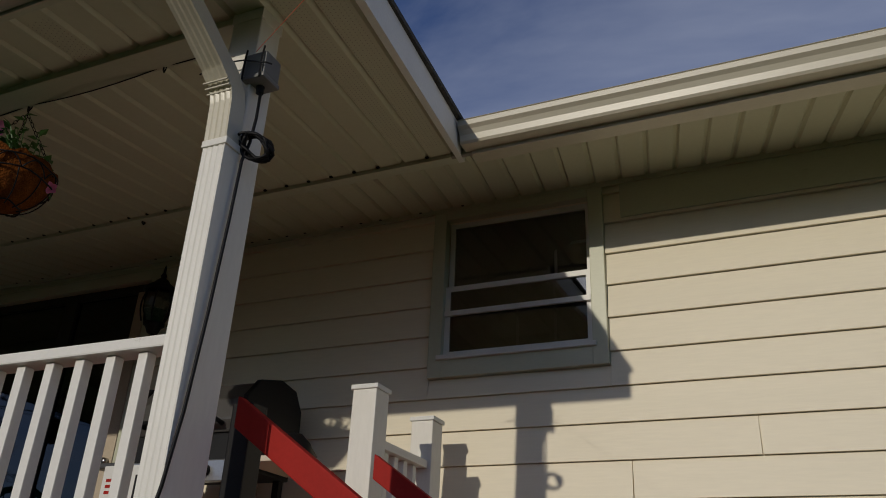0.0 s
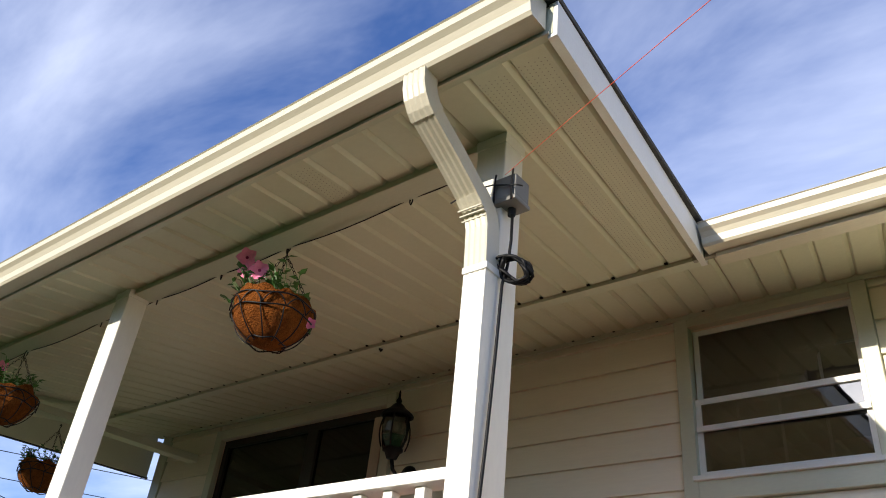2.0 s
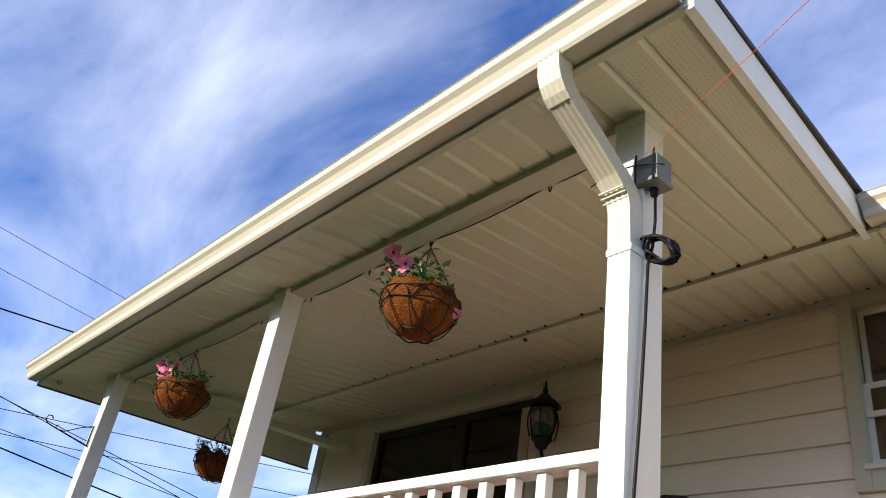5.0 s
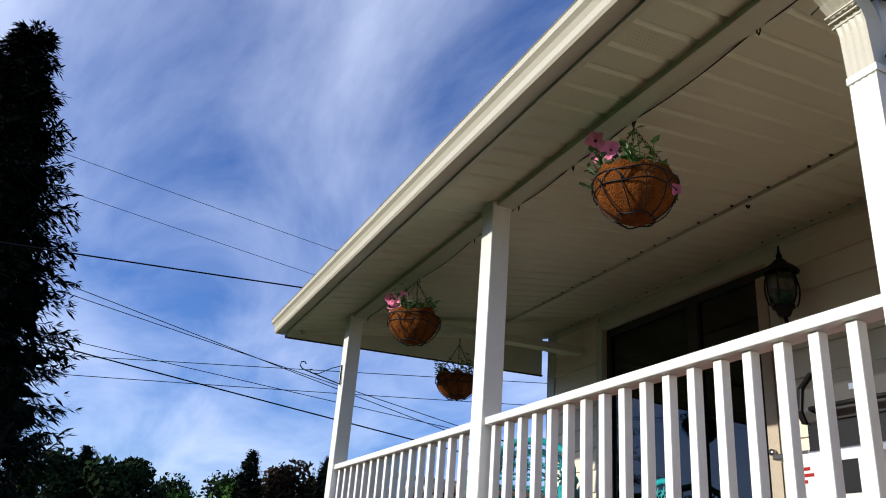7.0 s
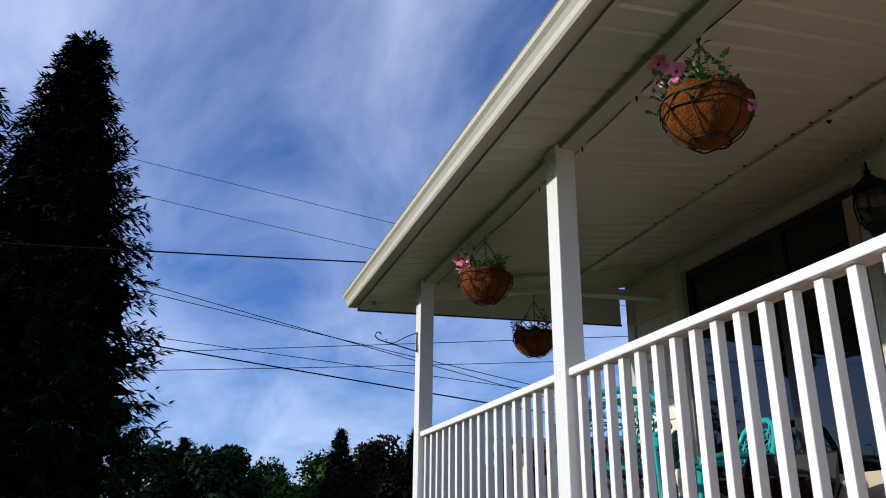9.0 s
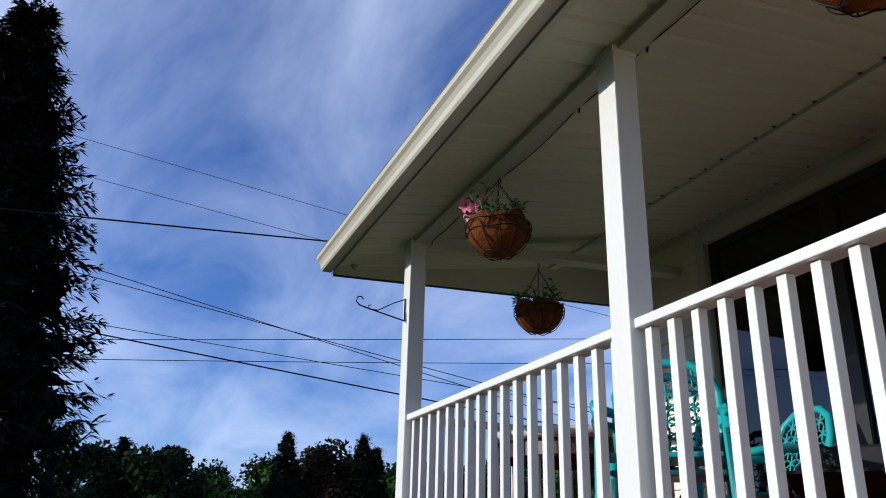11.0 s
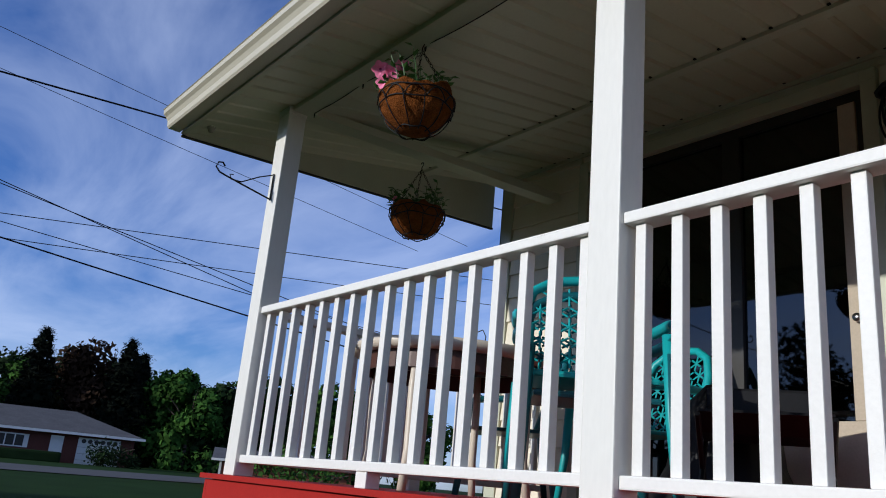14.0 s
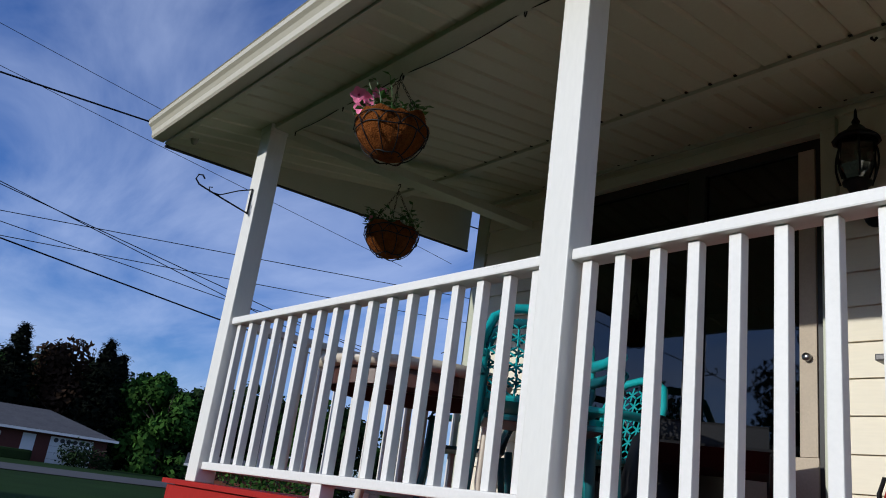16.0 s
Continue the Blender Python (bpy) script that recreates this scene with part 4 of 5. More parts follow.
for k in range(6):
    a = math.tau * k / 6
    bm = bmesh.new()
    add_tube(bm, [((0.055 + 0.036 * math.sin(math.pi * (0.15 + 0.75 * i / 6))) * math.cos(a), (0.055 + 0.036 * math.sin(math.pi * (0.15 + 0.75 * i / 6))) * math.sin(a), 0.01 + 0.20 * i / 6) for i in range(7)], 0.005, 5)
    part("rib", bm, M_BLACK, t)
bm = bmesh.new()
add_lathe(bm, [(0.052, 0.012), (0.078, 0.08), (0.082, 0.14), (0.072, 0.20)], 6)
part("glass_panes", bm, M_GLASS, t)
bm = bmesh.new()
add_tube(bm, [(0, 0, -0.04), (0.0, 0.02, -0.10), (0.0, 0.07, -0.13), (0.0, 0.12, -0.09)], 0.011, 8)
part("arm", bm, M_BLACK, t, smooth=True)
bm = bmesh.new()
add_lathe(bm, [(0.0, 0.0), (0.055, 0.0), (0.05, 0.016), (0.02, 0.026), (0.0, 0.026)], 16)
bmesh.ops.rotate(bm, verts=bm.verts[:], cent=(0, 0, 0), matrix=Matrix.Rotation(radians(90), 3, "X"))
bmesh.ops.translate(bm, verts=bm.verts[:], vec=(0.02, 0.14, -0.10))
part("backplate", bm, M_BLACK, t, smooth=True)

# ---- iron plant hook on the corner post ----
t = thing("plant_hook", "black wrought iron plant hook on the corner post", "plant hook", at=(-2.552, -0.038, 2.945))
bm = bmesh.new()
add_tube(bm, [(0, 0, -0.06), (0, 0, 0.10)], 0.006, 6)
part("mount_bar", bm, M_BLACK, t)
bm = bmesh.new()
add_tube(bm, [(0, 0, -0.055), (-0.01, -0.15, -0.02), (-0.02, -0.27, 0.01), (-0.02, -0.31, 0.02), (-0.02, -0.335, 0.045), (-0.02, -0.325, 0.075), (-0.02, -0.30, 0.08), (-0.02, -0.285, 0.062)], 0.005, 6)
part("arm", bm, M_BLACK, t)
bm = bmesh.new()
add_tube(bm, [(0, 0, 0.095), (-0.008, -0.08, 0.06), (-0.015, -0.18, 0.0), (-0.02, -0.24, 0.0), (-0.02, -0.25, 0.025), (-0.02, -0.23, 0.03)], 0.004, 6)
part("scroll", bm, M_BLACK, t)

# ---- teal resin chairs ----
def chair(at, turn, mat, label, lift=0.0):
    t = thing("resin_chair", label, "chair", "resin chairs", at=at)
    t.rotation_euler = (0, 0, radians(turn))
    b = bmesh.new()
    add_box(b, -0.24, 0.24, -0.24, 0.22, 0.40, 0.425)
    for v in b.verts:
        if v.co.y < -0.2:
            v.co.z -= 0.01
    part("seat", b, mat, t, bevel=0.012)
    # back: arched frame leaning backwards, front faces -y
    def bp(u, h):
        return Vector((u, 0.20 + 0.16 * (h - 0.42) / 0.5, h))
    b = bmesh.new()
    arch = [bp(-0.225, 0.42), bp(-0.25, 0.60), bp(-0.25, 0.75), bp(-0.21, 0.86), bp(-0.12, 0.915), bp(0, 0.93), bp(0.12, 0.915), bp(0.21, 0.86), bp(0.25, 0.75), bp(0.25, 0.60), bp(0.225, 0.42)]
    add_tube(b, arch, 0.024, 8)
    part("back_frame", b, mat, t, smooth=True)
    b = bmesh.new()
    cell = 0.088
    for i in range(-3, 4):
        for j in range(0, 6):
            c = (i * cell + (cell / 2 if j % 2 else 0), 0.47 + j * 0.074)
            lim = 0.235 if c[1] < 0.78 else 0.17
            if abs(c[0]) > lim or c[1] > 0.89:
                continue
            for a in (30, 90, 150):
                dx, dz = math.cos(radians(a)) * cell / 2, math.sin(radians(a)) * cell / 2
                p0, p1 = bp(c[0] - dx, max(0.42, c[1] - dz)), bp(c[0] + dx, min(0.91, c[1] + dz))
                add_tube(b, [p0, p1], 0.0055, 4)
    part("back_lattice", b, mat, t)
    for s in (-1, 1):
        b = bmesh.new()
        add_tube(b, [(s * 0.25, 0.27, 0.66), (s * 0.29, 0.10, 0.655), (s * 0.30, -0.12, 0.645), (s * 0.285, -0.25, 0.62), (s * 0.275, -0.27, 0.55)], 0.024, 8)
        part("armrest", b, mat, t, smooth=True)
        for yy, top in ((-0.25, 0.58), (0.24, 0.42)):
            b = bmesh.new()
            add_tube(b, [(s * 0.265, yy, top), (s * 0.275, yy * 1.06, 0.25), (s * 0.29, yy * 1.2, 0.0)], 0.026, 8, taper=0.02)
            part("leg", b, mat, t, smooth=True)
    return t


chair((-0.69, 0.61, FLOOR), 50, M_TEAL_DARK, "teal plastic chair with a pierced back, shade in its colour")
chair((-0.70, 0.61, FLOOR + 0.075), 50, M_TEAL, "teal plastic chair stacked on another, back pierced")
chair((-1.40, 1.80, FLOOR), -10, M_TEAL, "bright teal plastic chair with a lattice back")
chair((-2.35, 1.72, FLOOR), -40, M_TEAL_DARK, "teal plastic chair behind the round table, shade in its colour")

# ---- round table ----
t = thing("patio_table", "round cream-rimmed patio table with a dark top", "table", at=(-1.98, 0.92, FLOOR))
bm = bmesh.new()
add_lathe(bm, [(0.0, 0.70), (0.52, 0.70), (0.52, 0.725), (0.0, 0.725)], 40)
part("tabletop", bm, M_TABLETOP, t)
bm = bmesh.new()
add_lathe(bm, [(0.50, 0.69), (0.545, 0.695), (0.56, 0.72), (0.555, 0.745), (0.52, 0.748), (0.515, 0.727), (0.50, 0.69)], 40)
part("rim", bm, M_CREAMMETAL, t, "rounded cream rim", smooth=True)
bm = bmesh.new()
add_lathe(bm, [(0.47, 0.60), (0.485, 0.60), (0.485, 0.69), (0.47, 0.69), (0.47, 0.60)], 40)
part("apron", bm, M_TABLETOP, t)
for k in range(4):
    a = math.tau * k / 4 + 0.5
    bm = bmesh.new()
    add_tube(bm, [(0.44 * math.cos(a), 0.44 * math.sin(a), 0.69), (0.46 * math.cos(a), 0.46 * math.sin(a), 0.5), (0.45 * math.cos(a), 0.45 * math.sin(a), 0.2), (0.48 * math.cos(a), 0.48 * math.sin(a), 0.0)], 0.022, 10)
    part("leg", bm, M_CREAMMETAL, t, smooth=True)
t = thing("ashtray", "small dark bowl with a wire loop on the table", "bowl", at=(-1.85, 1.0, FLOOR + 0.726))
bm = bmesh.new()
add_lathe(bm, [(0.0, 0.0), (0.06, 0.0), (0.085, 0.05), (0.078, 0.05), (0.055, 0.01), (0.0, 0.01)], 20)
part("bowl", bm, M_TEAL_DARK, t, smooth=True)
bm = bmesh.new()
add_tube(bm, [(0.05, 0, 0.04), (0.06, 0, 0.12), (0.03, 0, 0.16), (-0.02, 0, 0.15)], 0.003, 5)
part("loop", bm, M_BLACK, t)

# ---- gas grill against the wall ----
t = thing("gas_grill", "grey gas grill with a closed hood", "grill", at=(0.86, 1.86, FLOOR))
bm = bmesh.new()
prof = [(-0.24, 1.02), (-0.27, 1.08), (-0.25, 1.20), (-0.16, 1.30), (0.02, 1.345), (0.16, 1.32), (0.23, 1.22), (0.24, 1.02)]
add_prism(bm, prof, -0.36, 0.36)
part("hood", bm, M_GRILL, t, bevel=0.012)
for xa in (-0.395, 0.362):
    bm = bmesh.new()
    add_prism(bm, [(u * 1.04, 1.01 + (v - 1.01) * 1.05) for u, v in prof], xa, xa + 0.033)
    part("end_cap", bm, M_BLACK, t, bevel=0.008)
bm = bmesh.new()
add_box(bm, -0.36, 0.36, -0.25, 0.24, 0.84, 1.015)
part("firebox", bm, M_BLACK, t, bevel=0.01)
bm = bmesh.new()
add_tube(bm, [(-0.26, -0.27, 1.06), (-0.26, -0.33, 1.07), (0.26, -0.33, 1.07), (0.26, -0.27, 1.06)], 0.013, 8)
part("handle", bm, M_BLACK, t, smooth=True)
bm = bmesh.new()
add_box(bm, -0.07, 0.07, -0.262, -0.252, 1.15, 1.18)
part("badge", bm, M_STEEL, t, "plain steel badge")
bm = bmesh.new()
add_box(bm, -0.34, 0.34, -0.29, -0.252, 0.76, 0.87)
part("control_panel", bm, M_STEEL, t, bevel=0.006)
for x in (-0.22, 0.0, 0.22):
    bm = bmesh.new()
    add_lathe(bm, [(0.0, 0.0), (0.03, 0.0), (0.026, 0.03), (0.0, 0.03)], 14)
    bmesh.ops.rotate(bm, verts=bm.verts[:], cent=(0, 0, 0), matrix=Matrix.Rotation(radians(90), 3, "X"))
    bmesh.ops.translate(bm, verts=bm.verts[:], vec=(x, -0.291, 0.815))
    part("knob", bm, M_BLACK, t)
for x in (-0.62, 0.37):
    bm = bmesh.new()
    add_box(bm, x, x + 0.25, -0.24, 0.20, 0.86, 0.89)
    part("side_shelf", bm, M_CREAMMETAL if x > 0 else M_GRILL, t, bevel=0.006)
for x in (-0.34, 0.30):
    for y in (-0.24, 0.18):
        bm = bmesh.new()
        add_box(bm, x, x + 0.04, y, y + 0.04, 0.0, 0.84)
        part("leg", bm, M_BLACK, t)
bm = bmesh.new()
add_box(bm, -0.34, 0.34, -0.22, 0.2, 0.12, 0.15)
part("bottom_shelf", bm, M_BLACK, t)
t = thing("carton", "white carton with red and black printed bars", "box", at=(0.80, 1.50, FLOOR))
bm = bmesh.new()
add_box(bm, -0.22, 0.22, -0.11, 0.11, 0.0, 0.82)
part("body", bm, M_WHITE, t, bevel=0.004)
for z, w in ((0.74, 0.08), (0.71, 0.10), (0.68, 0.06)):
    bm = bmesh.new()
    add_box(bm, -0.19, -0.19 + w, -0.113, -0.1105, z, z + 0.015)
    part("printed_bar", bm, M_RED, t)
bm = bmesh.new()
add_box(bm, 0.0, 0.16, -0.113, -0.1105, 0.62, 0.77)
part("printed_panel", bm, M_BLACK, t)
t = thing("black_bag", "slumped black plastic bag on the grill shelf", "bag", at=(1.40, 1.84, FLOOR + 0.892))
bm = bmesh.new()
add_lathe(bm, [(0.0, 0.0), (0.13, 0.0), (0.15, 0.04), (0.11, 0.10), (0.05, 0.15), (0.0, 0.16)], 20)
for v in bm.verts:
    v.co.x *= 1 + 0.25 * noise.noise(v.co * 9)
    v.co.y *= 0.8 + 0.25 * noise.noise(v.co * 11)
part("sack", bm, M_BLACK, t, smooth=True)

t = thing("covered_chair", "black sheet slumped over a low seat by the door", "cover", at=(-0.80, 1.72, FLOOR))
bm = bmesh.new()
add_lathe(bm, [(0.0, 0.0), (0.36, 0.0), (0.37, 0.06), (0.30, 0.24), (0.25, 0.40), (0.20, 0.52), (0.10, 0.60), (0.0, 0.62)], 28)
for v in bm.verts:
    k = 1 + 0.30 * noise.noise(v.co * 5) + 0.12 * noise.noise(v.co * 13)
    v.co.x *= k
    v.co.y *= 0.75 * k
    v.co.z *= 1 + 0.12 * noise.noise(Vector((v.co.x * 6, v.co.y * 6, 2.0)))
part("sheet", bm, M_BLACK, t, smooth=True)

# ---- fire extinguisher by the wall ----
t = thing("fire_extinguisher", "red fire extinguisher standing on the deck by the wall", "fire extinguisher", at=(0.12, 2.12, FLOOR))
bm = bmesh.new()
add_lathe(bm, [(0.0, 0.0), (0.058, 0.0), (0.062, 0.02), (0.062, 0.34), (0.052, 0.375), (0.024, 0.395), (0.022, 0.41), (0.0, 0.41)], 20)
part("cylinder", bm, M_RED, t, smooth=True)
bm = bmesh.new()
add_box(bm, -0.02, 0.06, -0.014, 0.014, 0.41, 0.435)
add_box(bm, -0.02, 0.07, -0.010, 0.010, 0.455, 0.468)
part("lever", bm, M_BLACK, t)
bm = bmesh.new()
add_tube(bm, [(-0.02, 0, 0.42), (-0.06, 0, 0.43), (-0.085, 0, 0.36), (-0.078, 0, 0.18)], 0.011, 8)
part("hose", bm, M_BLACK, t, smooth=True)
bm = bmesh.new()
add_lathe(bm, [(0.0632, 0.12), (0.0632, 0.26)], 20)
part("label_band", bm, M_WHITE, t)

# ---- black folding chair on the deck ----
t = thing("folding_chair", "black fabric folding chair standing by the door", "folding chair", at=(-0.42, 1.45, FLOOR))
t.rotation_euler = (0, 0, radians(30))
for s in (-0.26, 0.26):
    for y0, y1 in ((-0.28, 0.28), (0.28, -0.28)):
        bm = bmesh.new()
        add_tube(bm, [(s, y0, 0.0), (s, y1, 0.42)], 0.013, 6)
        part("cross_leg", bm, M_BLACK, t)
bm = bmesh.new()
pts = [(-0.28, 0.43), (-0.1, 0.36), (0.12, 0.34), (0.26, 0.42), (0.30, 0.60)]
add_prism(bm, pts + [(u + 0.006, v + 0.012) for u, v in reversed(pts)], -0.26, 0.26)
part("sling_seat", bm, M_BLACK, t)

# ---- street side: spruce, woods, houses, wires ----
def from_quads(name, verts, mat, per=4):
    me = bpy.data.meshes.new(name)
    n = len(verts)
    me.from_pydata([tuple(v) for v in verts], [], [tuple(range(i, i + per)) for i in range(0, n, per)])
    me.materials.append(mat)
    return me


def ground_z(x, y):
    d = math.hypot(x - 2, y + 2)
    return 0.9 * min(1.0, max(0.0, (d - 14) / 40.0))


def spruce(at, height, radius, seed, mat, label, dense=1.0):
    rng = np.random.RandomState(seed)
    t = thing("spruce_tree", label, "conifer tree", "conifers", at=(at[0], at[1], ground_z(*at)))
    b = bmesh.new()
    add_tube(b, [(0, 0, -0.2), (0, 0, height * 0.5), (0, 0, height)], height * 0.018, 8, taper=0.01)
    part("trunk", b, M_BARK, t)
    vs = []
    z = height * 0.05
    while z < height * 0.985:
        u = z / height
        env = radius * min(1.0, 1.22 * (1 - u) ** 0.80) * (0.80 if u < 0.22 else 1.0)
        for k in range(max(4, int((6 + 4 * (1 - u)) * dense))):
            a = rng.rand() * math.tau
            r = env * (0.52 + 0.50 * rng.rand()) + 0.15
            d = np.array((math.cos(a), math.sin(a), 0.0))
            s = np.array((-d[1], d[0], 0.0))
            z0 = z + 0.4 * (rng.rand() - 0.5)
            sag = (0.10 + 0.16 * rng.rand()) * (0.3 + (1 - u))
            m = max(3, int(r / 0.20))
            for i in range(m):
                f = (i + 1.0) / m
                # the limb sags and lifts again at its tip; sprays hang from it
                c = d * r * f + s * 0.12 * r * f * (rng.rand() - 0.5) + np.array((0, 0, z0 + r * (-sag * f + 0.9 * sag * f ** 3 + (0.35 * f if u > 0.9 else 0.0))))
                spread = 0.30 * (1.15 - f) * min(1.0, r / 2.0) + 0.13
                for q in range(8):
                    side = rng.rand() * 2 - 1
                    p = c + s * side * spread * 0.6
                    e = d * (0.35 + 0.5 * rng.rand()) + s * side * 0.8 + np.array((0, 0, -0.75 + 0.85 * rng.rand() * (0.4 + f)))
                    ln = (0.22 + 0.26 * rng.rand()) * (0.6 + 0.08 * radius)
                    w = np.cross(e, (rng.rand() - 0.5, rng.rand() - 0.5, 1.0)) * 0.12
                    vs += [p - w * ln * 0.4, p + e * ln * 0.45 - w * ln, p + e * ln, p + e * ln * 0.5 + w * ln]
        for k in range(int(16 * env)):   # filler quads about the trunk, added to make the crown's core dark
            a, r = rng.rand() * math.tau, env * 0.70 * math.sqrt(rng.rand())
            c = np.array((r * math.cos(a), r * math.sin(a), z + 0.3 * (rng.rand() - 0.5) - 0.12 * r))
            e, w = rng.randn(3) * 0.20, rng.randn(3) * 0.20
            vs += [c - e, c - w, c + e, c + w]
        z += height * 0.012 + 0.06
    o = new("crown", from_quads("crown", vs, mat))
    o.parent = t
    return t


def broadleaf(at, height, radius, seed, mat, label, name="broadleaf_tree", trunk=0.3, leaves=2600, size=0.28):
    rng = np.random.RandomState(seed)
    t = thing(name, label, "tree", "woods across the street", at=(at[0], at[1], ground_z(*at)))
    b = bmesh.new()
    add_tube(b, [(0, 0, -0.2), (0.1, 0, height * 0.3), (0, 0.1, height * 0.75)], height * 0.025, 8, taper=0.04)
    for k in range(6):
        a = k * 1.05 + seed
        add_tube(b, [(0.05, 0, height * (0.25 + 0.05 * k)), (radius * 0.4 * math.cos(a), radius * 0.4 * math.sin(a), height * (0.42 + 0.06 * k)), (radius * 0.75 * math.cos(a), radius * 0.75 * math.sin(a), height * (0.52 + 0.06 * k))], height * 0.011, 5, taper=0.02)
    part("trunk", b, M_BARK, t)
    blobs = []
    for k in range(16):
        a, u = rng.rand() * math.tau, rng.rand()
        rr = radius * 0.72 * math.sqrt(rng.rand()) * (1.0 - 0.5 * abs(u - 0.3))
        blobs.append((rr * math.cos(a), rr * math.sin(a), height * (trunk + (0.90 - trunk) * u), radius * (0.28 + 0.2 * rng.rand())))
    vs = []
    for i in range(leaves):
        bx, by, bz, br = blobs[rng.randint(len(blobs))]
        v = rng.randn(3); v /= np.linalg.norm(v)
        c = np.array((bx, by, bz)) + v * br * (0.55 + 0.5 * rng.rand())
        n1 = rng.randn(3); n1 /= np.linalg.norm(n1)
        n2 = np.cross(n1, v); n2 /= np.linalg.norm(n2) + 1e-6
        s = size * (0.6 + 0.8 * rng.rand())
        vs += [c - n1 * s * 0.5, c + n2 * s * 0.3, c + n1 * s * 0.5, c - n2 * s * 0.3]
    o = new("crown", from_quads("crown", vs, mat))
    o.parent = t
    return t


def place(az, d):
    return (3.2 - math.sin(radians(az)) * d, -1.85 + math.cos(radians(az)) * d)


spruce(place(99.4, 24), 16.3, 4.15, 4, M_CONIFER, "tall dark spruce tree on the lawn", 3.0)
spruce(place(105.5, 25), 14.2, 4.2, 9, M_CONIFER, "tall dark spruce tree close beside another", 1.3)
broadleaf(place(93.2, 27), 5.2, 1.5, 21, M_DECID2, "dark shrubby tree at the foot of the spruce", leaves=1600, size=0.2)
WOODS = [  # azimuth, distance, height, radius, kind
    (91.5, 84, 9.0, 4.2, 1), (89.2, 86, 10.2, 3.6, 2), (87.0, 82, 9.4, 4.6, 1), (84.6, 88, 7.6, 4.4, 1), (82.4, 84, 8.0, 4.2, 0), (80.4, 88, 8.8, 4.2, 0),
    (78.8, 84, 11.6, 2.6, 3), (77.2, 90, 10.4, 4.8, 1), (75.4, 86, 10.6, 4.4, 4), (73.6, 84, 11.6, 3.0, 3), (72.8, 88, 10.8, 3.4, 3), (71.0, 86, 9.4, 4.2, 0),
    (69.3, 82, 10.4, 3.8, 0), (67.4, 84, 8.2, 4.2, 1), (65.4, 88, 9.0, 4.4, 0), (63.0, 86, 9.5, 4.4, 1), (60.4, 86, 9.0, 4.4, 0), (57.5, 86, 9.4, 4.4, 1),
    (88.0, 96, 9.8, 5.0, 1), (83.5, 97, 9.0, 5.2, 1), (79.6, 97, 9.8, 5.2, 1), (74.5, 97, 10.6, 5.0, 1), (70.2, 97, 9.6, 5.0, 1), (66.2, 97, 9.4, 5.0, 1), (54.0, 88, 9.0, 4.6, 0),
]
for i, (az, d, hh, rr, kd) in enumerate(WOODS):
    p = place(az, d)
    if kd in (2, 3):
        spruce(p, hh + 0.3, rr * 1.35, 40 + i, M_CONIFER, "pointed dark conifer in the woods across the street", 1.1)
    else:
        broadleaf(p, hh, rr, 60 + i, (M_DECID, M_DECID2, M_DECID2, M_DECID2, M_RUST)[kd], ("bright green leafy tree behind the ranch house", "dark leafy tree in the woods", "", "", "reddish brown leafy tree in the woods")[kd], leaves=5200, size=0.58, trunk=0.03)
broadleaf(place(73.5, 60), 1.5, 2.0, 33, M_DECID2, "dark shrub across the lawn", name="shrub", leaves=1500, size=0.2, trunk=0.1)
for i in range(11):   # trees on the sunny side, seen mirrored in the door glass
    broadleaf((-34 + 6.4 * i, -46 - 4 * (i % 3)), (11.6 if i < 5 else 8.2) + 2.2 * ((i * 7) % 4) / 3, 4.4, 200 + i, M_DECID2, "leafy tree on the sunny side of the lawn", leaves=3600, size=0.6, trunk=0.03)
broadleaf(place(62.5, 30), 1.7, 2.4, 35, M_DECID, "leafy green shrub beyond the porch", name="shrub", leaves=2000, size=0.16, trunk=0.1)

# ranch house across the street
hx, hy = place(80.0, 62)
t = thing("ranch_house", "low brick ranch house with a grey hip roof", "house", at=(hx, hy, ground_z(hx, hy)))
t.rotation_euler = (0, 0, radians(80 - 0))
# local x runs along the front, local -y faces the porch
W = 17.6
bm = bmesh.new()
add_box(bm, -W / 2 + 0.6, W / 2 - 0.6, 0.0, 8.0, -0.3, 2.05)
part("wall", bm, M_BRICK_SHADED, t)
bm = bmesh.new()
e, r, ze, zr_ = W / 2, W / 2 - 4.4, 1.98, 3.55
lo = [bm.verts.new(p) for p in ((-e, -0.6, ze), (e, -0.6, ze), (e, 8.6, ze), (-e, 8.6, ze))]
hi = [bm.verts.new(p) for p in ((-r, 4.0, zr_), (r, 4.0, zr_))]
for f in ((lo[0], lo[1], hi[1], hi[0]), (lo[1], lo[2], hi[1]), (lo[2], lo[3], hi[0], hi[1]), (lo[3], lo[0], hi[0]), (lo[3], lo[2], lo[1], lo[0])):
    bm.faces.new(f)
part("roof", bm, M_ROOFGREY, t)
bm = bmesh.new()
add_box(bm, -e, e, -0.64, -0.60, ze - 0.14, ze + 0.02)
part("eave_gutter", bm, M_WHITE, t)
gar = bmesh.new()
add_box(gar, 4.6, 7.3, -0.06, 0.0, -0.2, 1.72)
g = part("garage_door", gar, M_WHITE, t, "white panelled garage door with a row of lights")
for i in range(6):
    bm = bmesh.new()
    add_lathe(bm, [(0.0, 0.0), (0.15, 0.0), (0.15, 0.01), (0.0, 0.01)], 12)
    bmesh.ops.rotate(bm, verts=bm.verts[:], cent=(0, 0, 0), matrix=Matrix.Rotation(radians(90), 3, "X"))
    bmesh.ops.translate(bm, verts=bm.verts[:], vec=(4.95 + i * 0.4, -0.065, 1.5))
    part("door_light", bm, M_DARKFRAME, g)
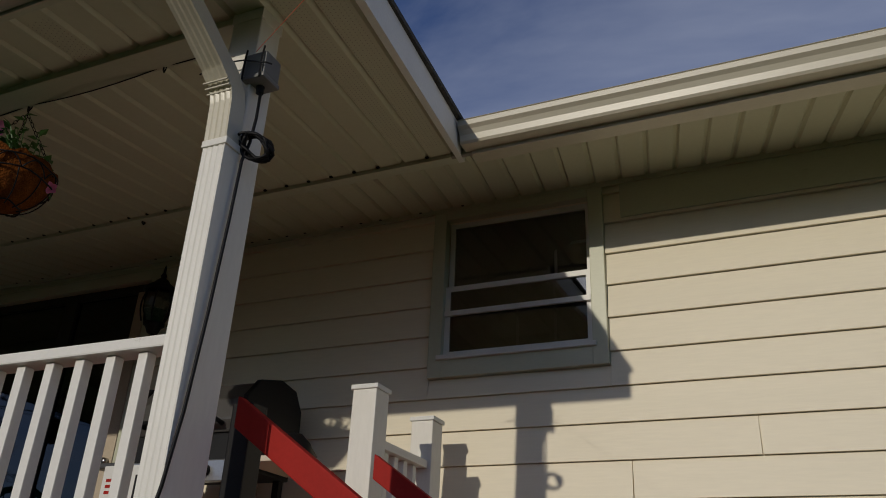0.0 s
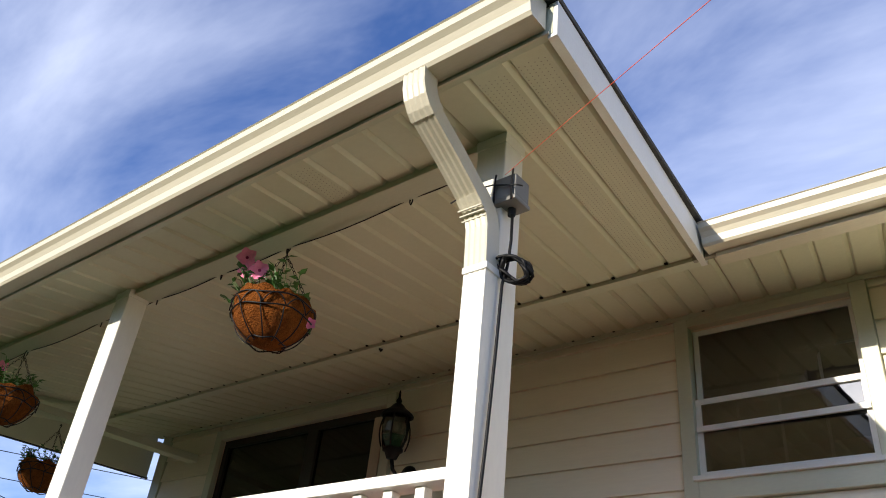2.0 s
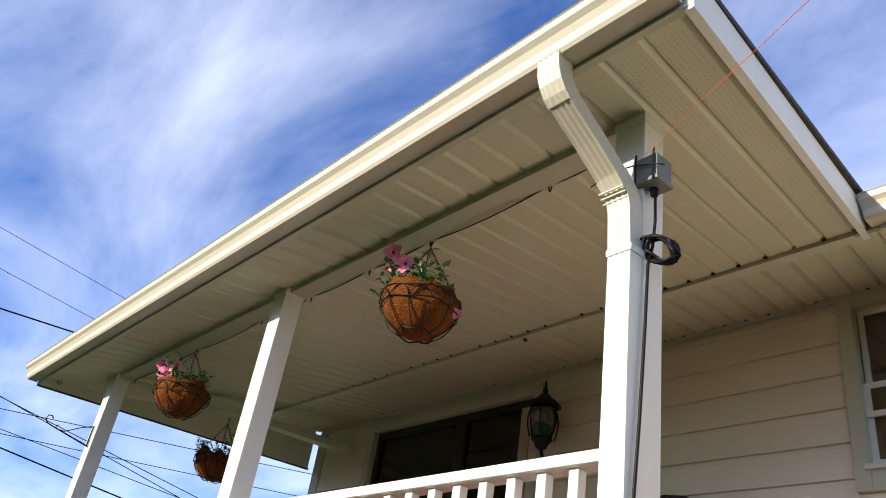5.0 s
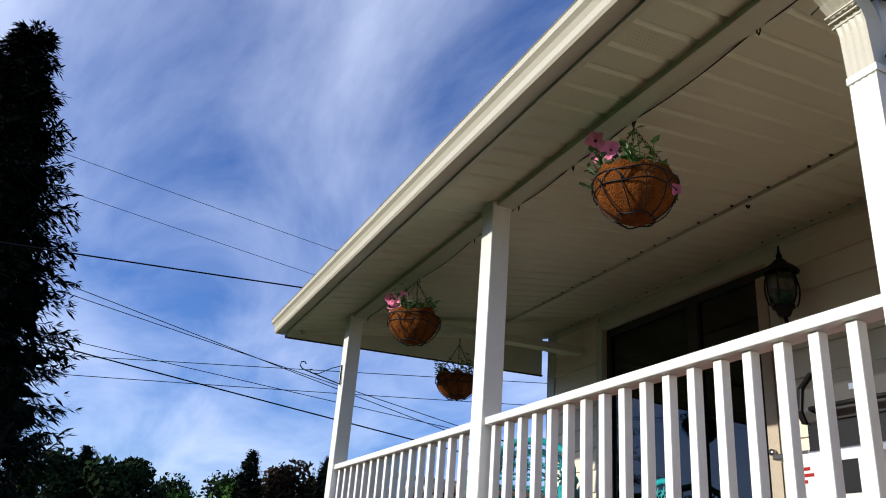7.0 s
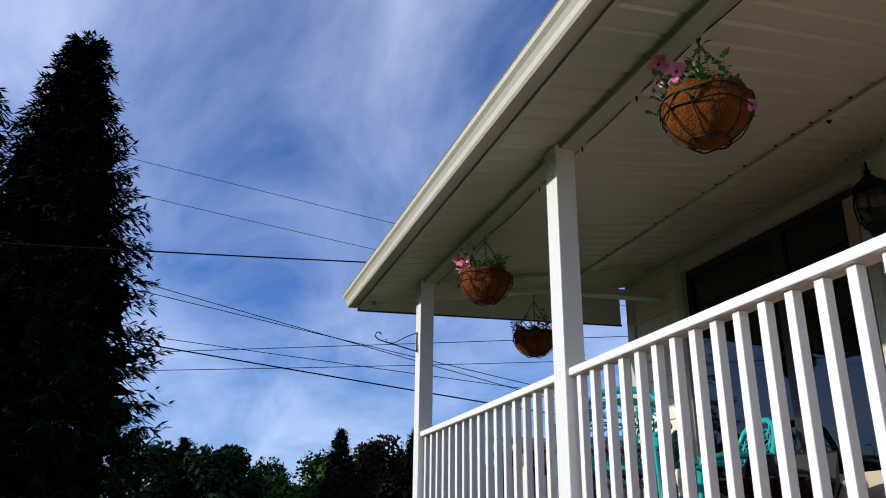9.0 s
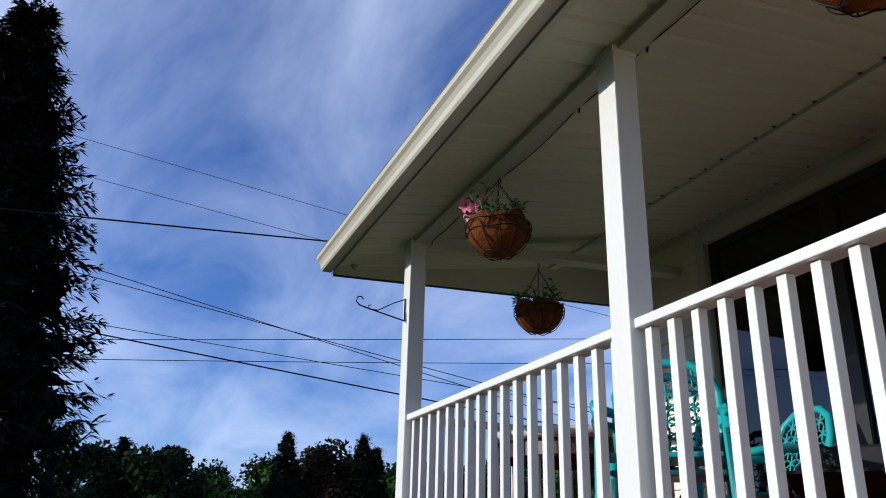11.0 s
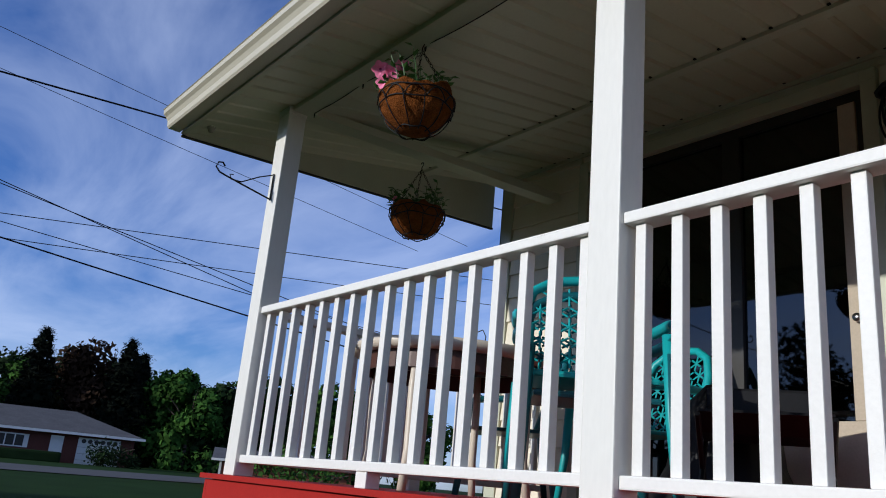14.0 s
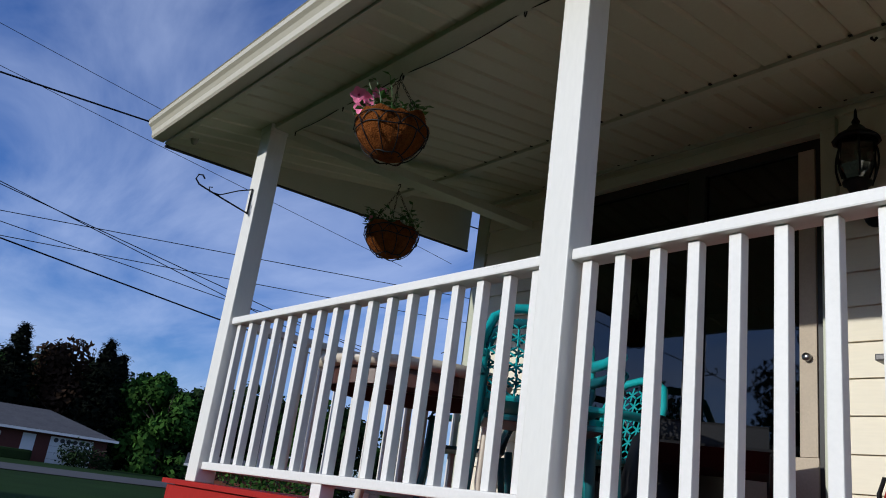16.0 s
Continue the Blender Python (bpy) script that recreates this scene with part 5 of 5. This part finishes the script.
for i in range(3):
    bm = bmesh.new()
    add_box(bm, 4.62, 7.28, -0.066, -0.06, 0.25 + 0.42 * i, 0.27 + 0.42 * i)
    part("panel_joint", bm, M_MORTAR, g)
for x0, x1, z0, z1 in ((-0.6, 1.6, 0.75, 1.6), (-6.4, -4.6, 0.75, 1.6), (-3.0, -2.2, -0.1, 1.7), (2.9, 3.7, -0.1, 1.7)):
    dr_ = z0 < 0
    bm = bmesh.new()
    add_box(bm, x0, x1, -0.05, 0.0, z0, z1)
    w = part("door" if dr_ else "window", bm, M_WHITE, t)
    if not dr_:
        for i in range(3):
            xa = x0 + 0.25 + (x1 - x0 - 0.5) * i / 3
            bm = bmesh.new()
            add_box(bm, xa + 0.04, xa + (x1 - x0 - 0.5) / 3 - 0.04, -0.06, -0.05, z0 + 0.08, z1 - 0.08)
            part("pane", bm, M_DARKFRAME, w)
bm = bmesh.new()
add_box(bm, -2.5, -2.0, 3.7, 4.3, 3.2, 3.75)
part("chimney", bm, M_BRICK_SHADED, t)
bm = bmesh.new()
add_box(bm, -7.0, 3.6, -2.2, -1.0, -0.1, 0.65)
for v in bm.verts:
    v.co.z += 0.08 * noise.noise(v.co * 2)
hedge = single("hedge", bm, M_DECID2, "clipped dark hedge before the ranch house", "hedge", bevel=0.15)
hedge.matrix_world = pose(hx, hy, ground_z(hx, hy), 0, 0, 80)

# brick outbuilding nearer the porch
bx, by = place(66.0, 40)
t = thing("brick_garage", "small red brick garage with a white eave", "garage", at=(bx, by, ground_z(bx, by)))
t.rotation_euler = (0, 0, radians(66))
bm = bmesh.new()
add_box(bm, -1.0, 5.0, 0.0, 5.0, -0.2, 1.27)
part("wall", bm, M_BRICK_SUNLIT, t)
bm = bmesh.new()
add_prism(bm, [(-0.4, 1.22), (2.5, 1.75), (5.4, 1.22), (5.4, 1.30), (2.5, 1.83), (-0.4, 1.30)], -1.35, 5.4)
part("roof", bm, M_ROOFGREY, t)
bm = bmesh.new()
add_box(bm, -1.37, 5.4, -0.45, -0.40, 1.20, 1.30)
part("eave_board", bm, M_WHITE, t)
bm = bmesh.new()
add_box(bm, -1.0, -0.9, -0.03, 0.0, -0.2, 1.2)
part("corner_board", bm, M_WHITE, t)

# overhead wires: (azimuth, elevation) twice, distance, radius
WIRES = [
    (102.3, 17.7, 77.0, 19.1, 12, 0.012), (93.8, 24.5, 75.5, 22.0, 28, 0.010), (93.0, 22.2, 76.9, 20.1, 28, 0.010),
    (91.4, 16.2, 68.4, 10.9, 22, 0.011), (91.3, 15.7, 64.0, 10.3, 22, 0.011), (91.6, 12.4, 68.4, 9.4, 22, 0.019), (92.0, 13.0, 64.0, 10.1, 22, 0.010),
    (91.9, 12.0, 59.1, 13.8, 22, 0.010), (91.7, 10.8, 73.4, 12.0, 22, 0.010),
]
for a0, e0, a1, e1, d, r in WIRES:
    c = Vector((3.5, -1.85, 1.45))
    p0 = c + Vector((-math.sin(radians(a0)) * d, math.cos(radians(a0)) * d, math.tan(radians(e0)) * d))
    p1 = c + Vector((-math.sin(radians(a1)) * d, math.cos(radians(a1)) * d, math.tan(radians(e1)) * d))
    q0, q1 = p0 + (p0 - p1) * 1.9, p1 + (p1 - p0) * 1.4
    bm = bmesh.new()
    pts = []
    for i in range(25):
        u = i / 24
        p = q0.lerp(q1, u)
        s = (u - 1.9 / 4.3) * (u - 2.9 / 4.3)
        p.z += 0.5 * s
        pts.append(p)
    add_tube(bm, pts, r, 5)
    single("overhead_wire", bm, M_CABLE, "thin black overhead wire across the sky", "wire", "overhead wires")
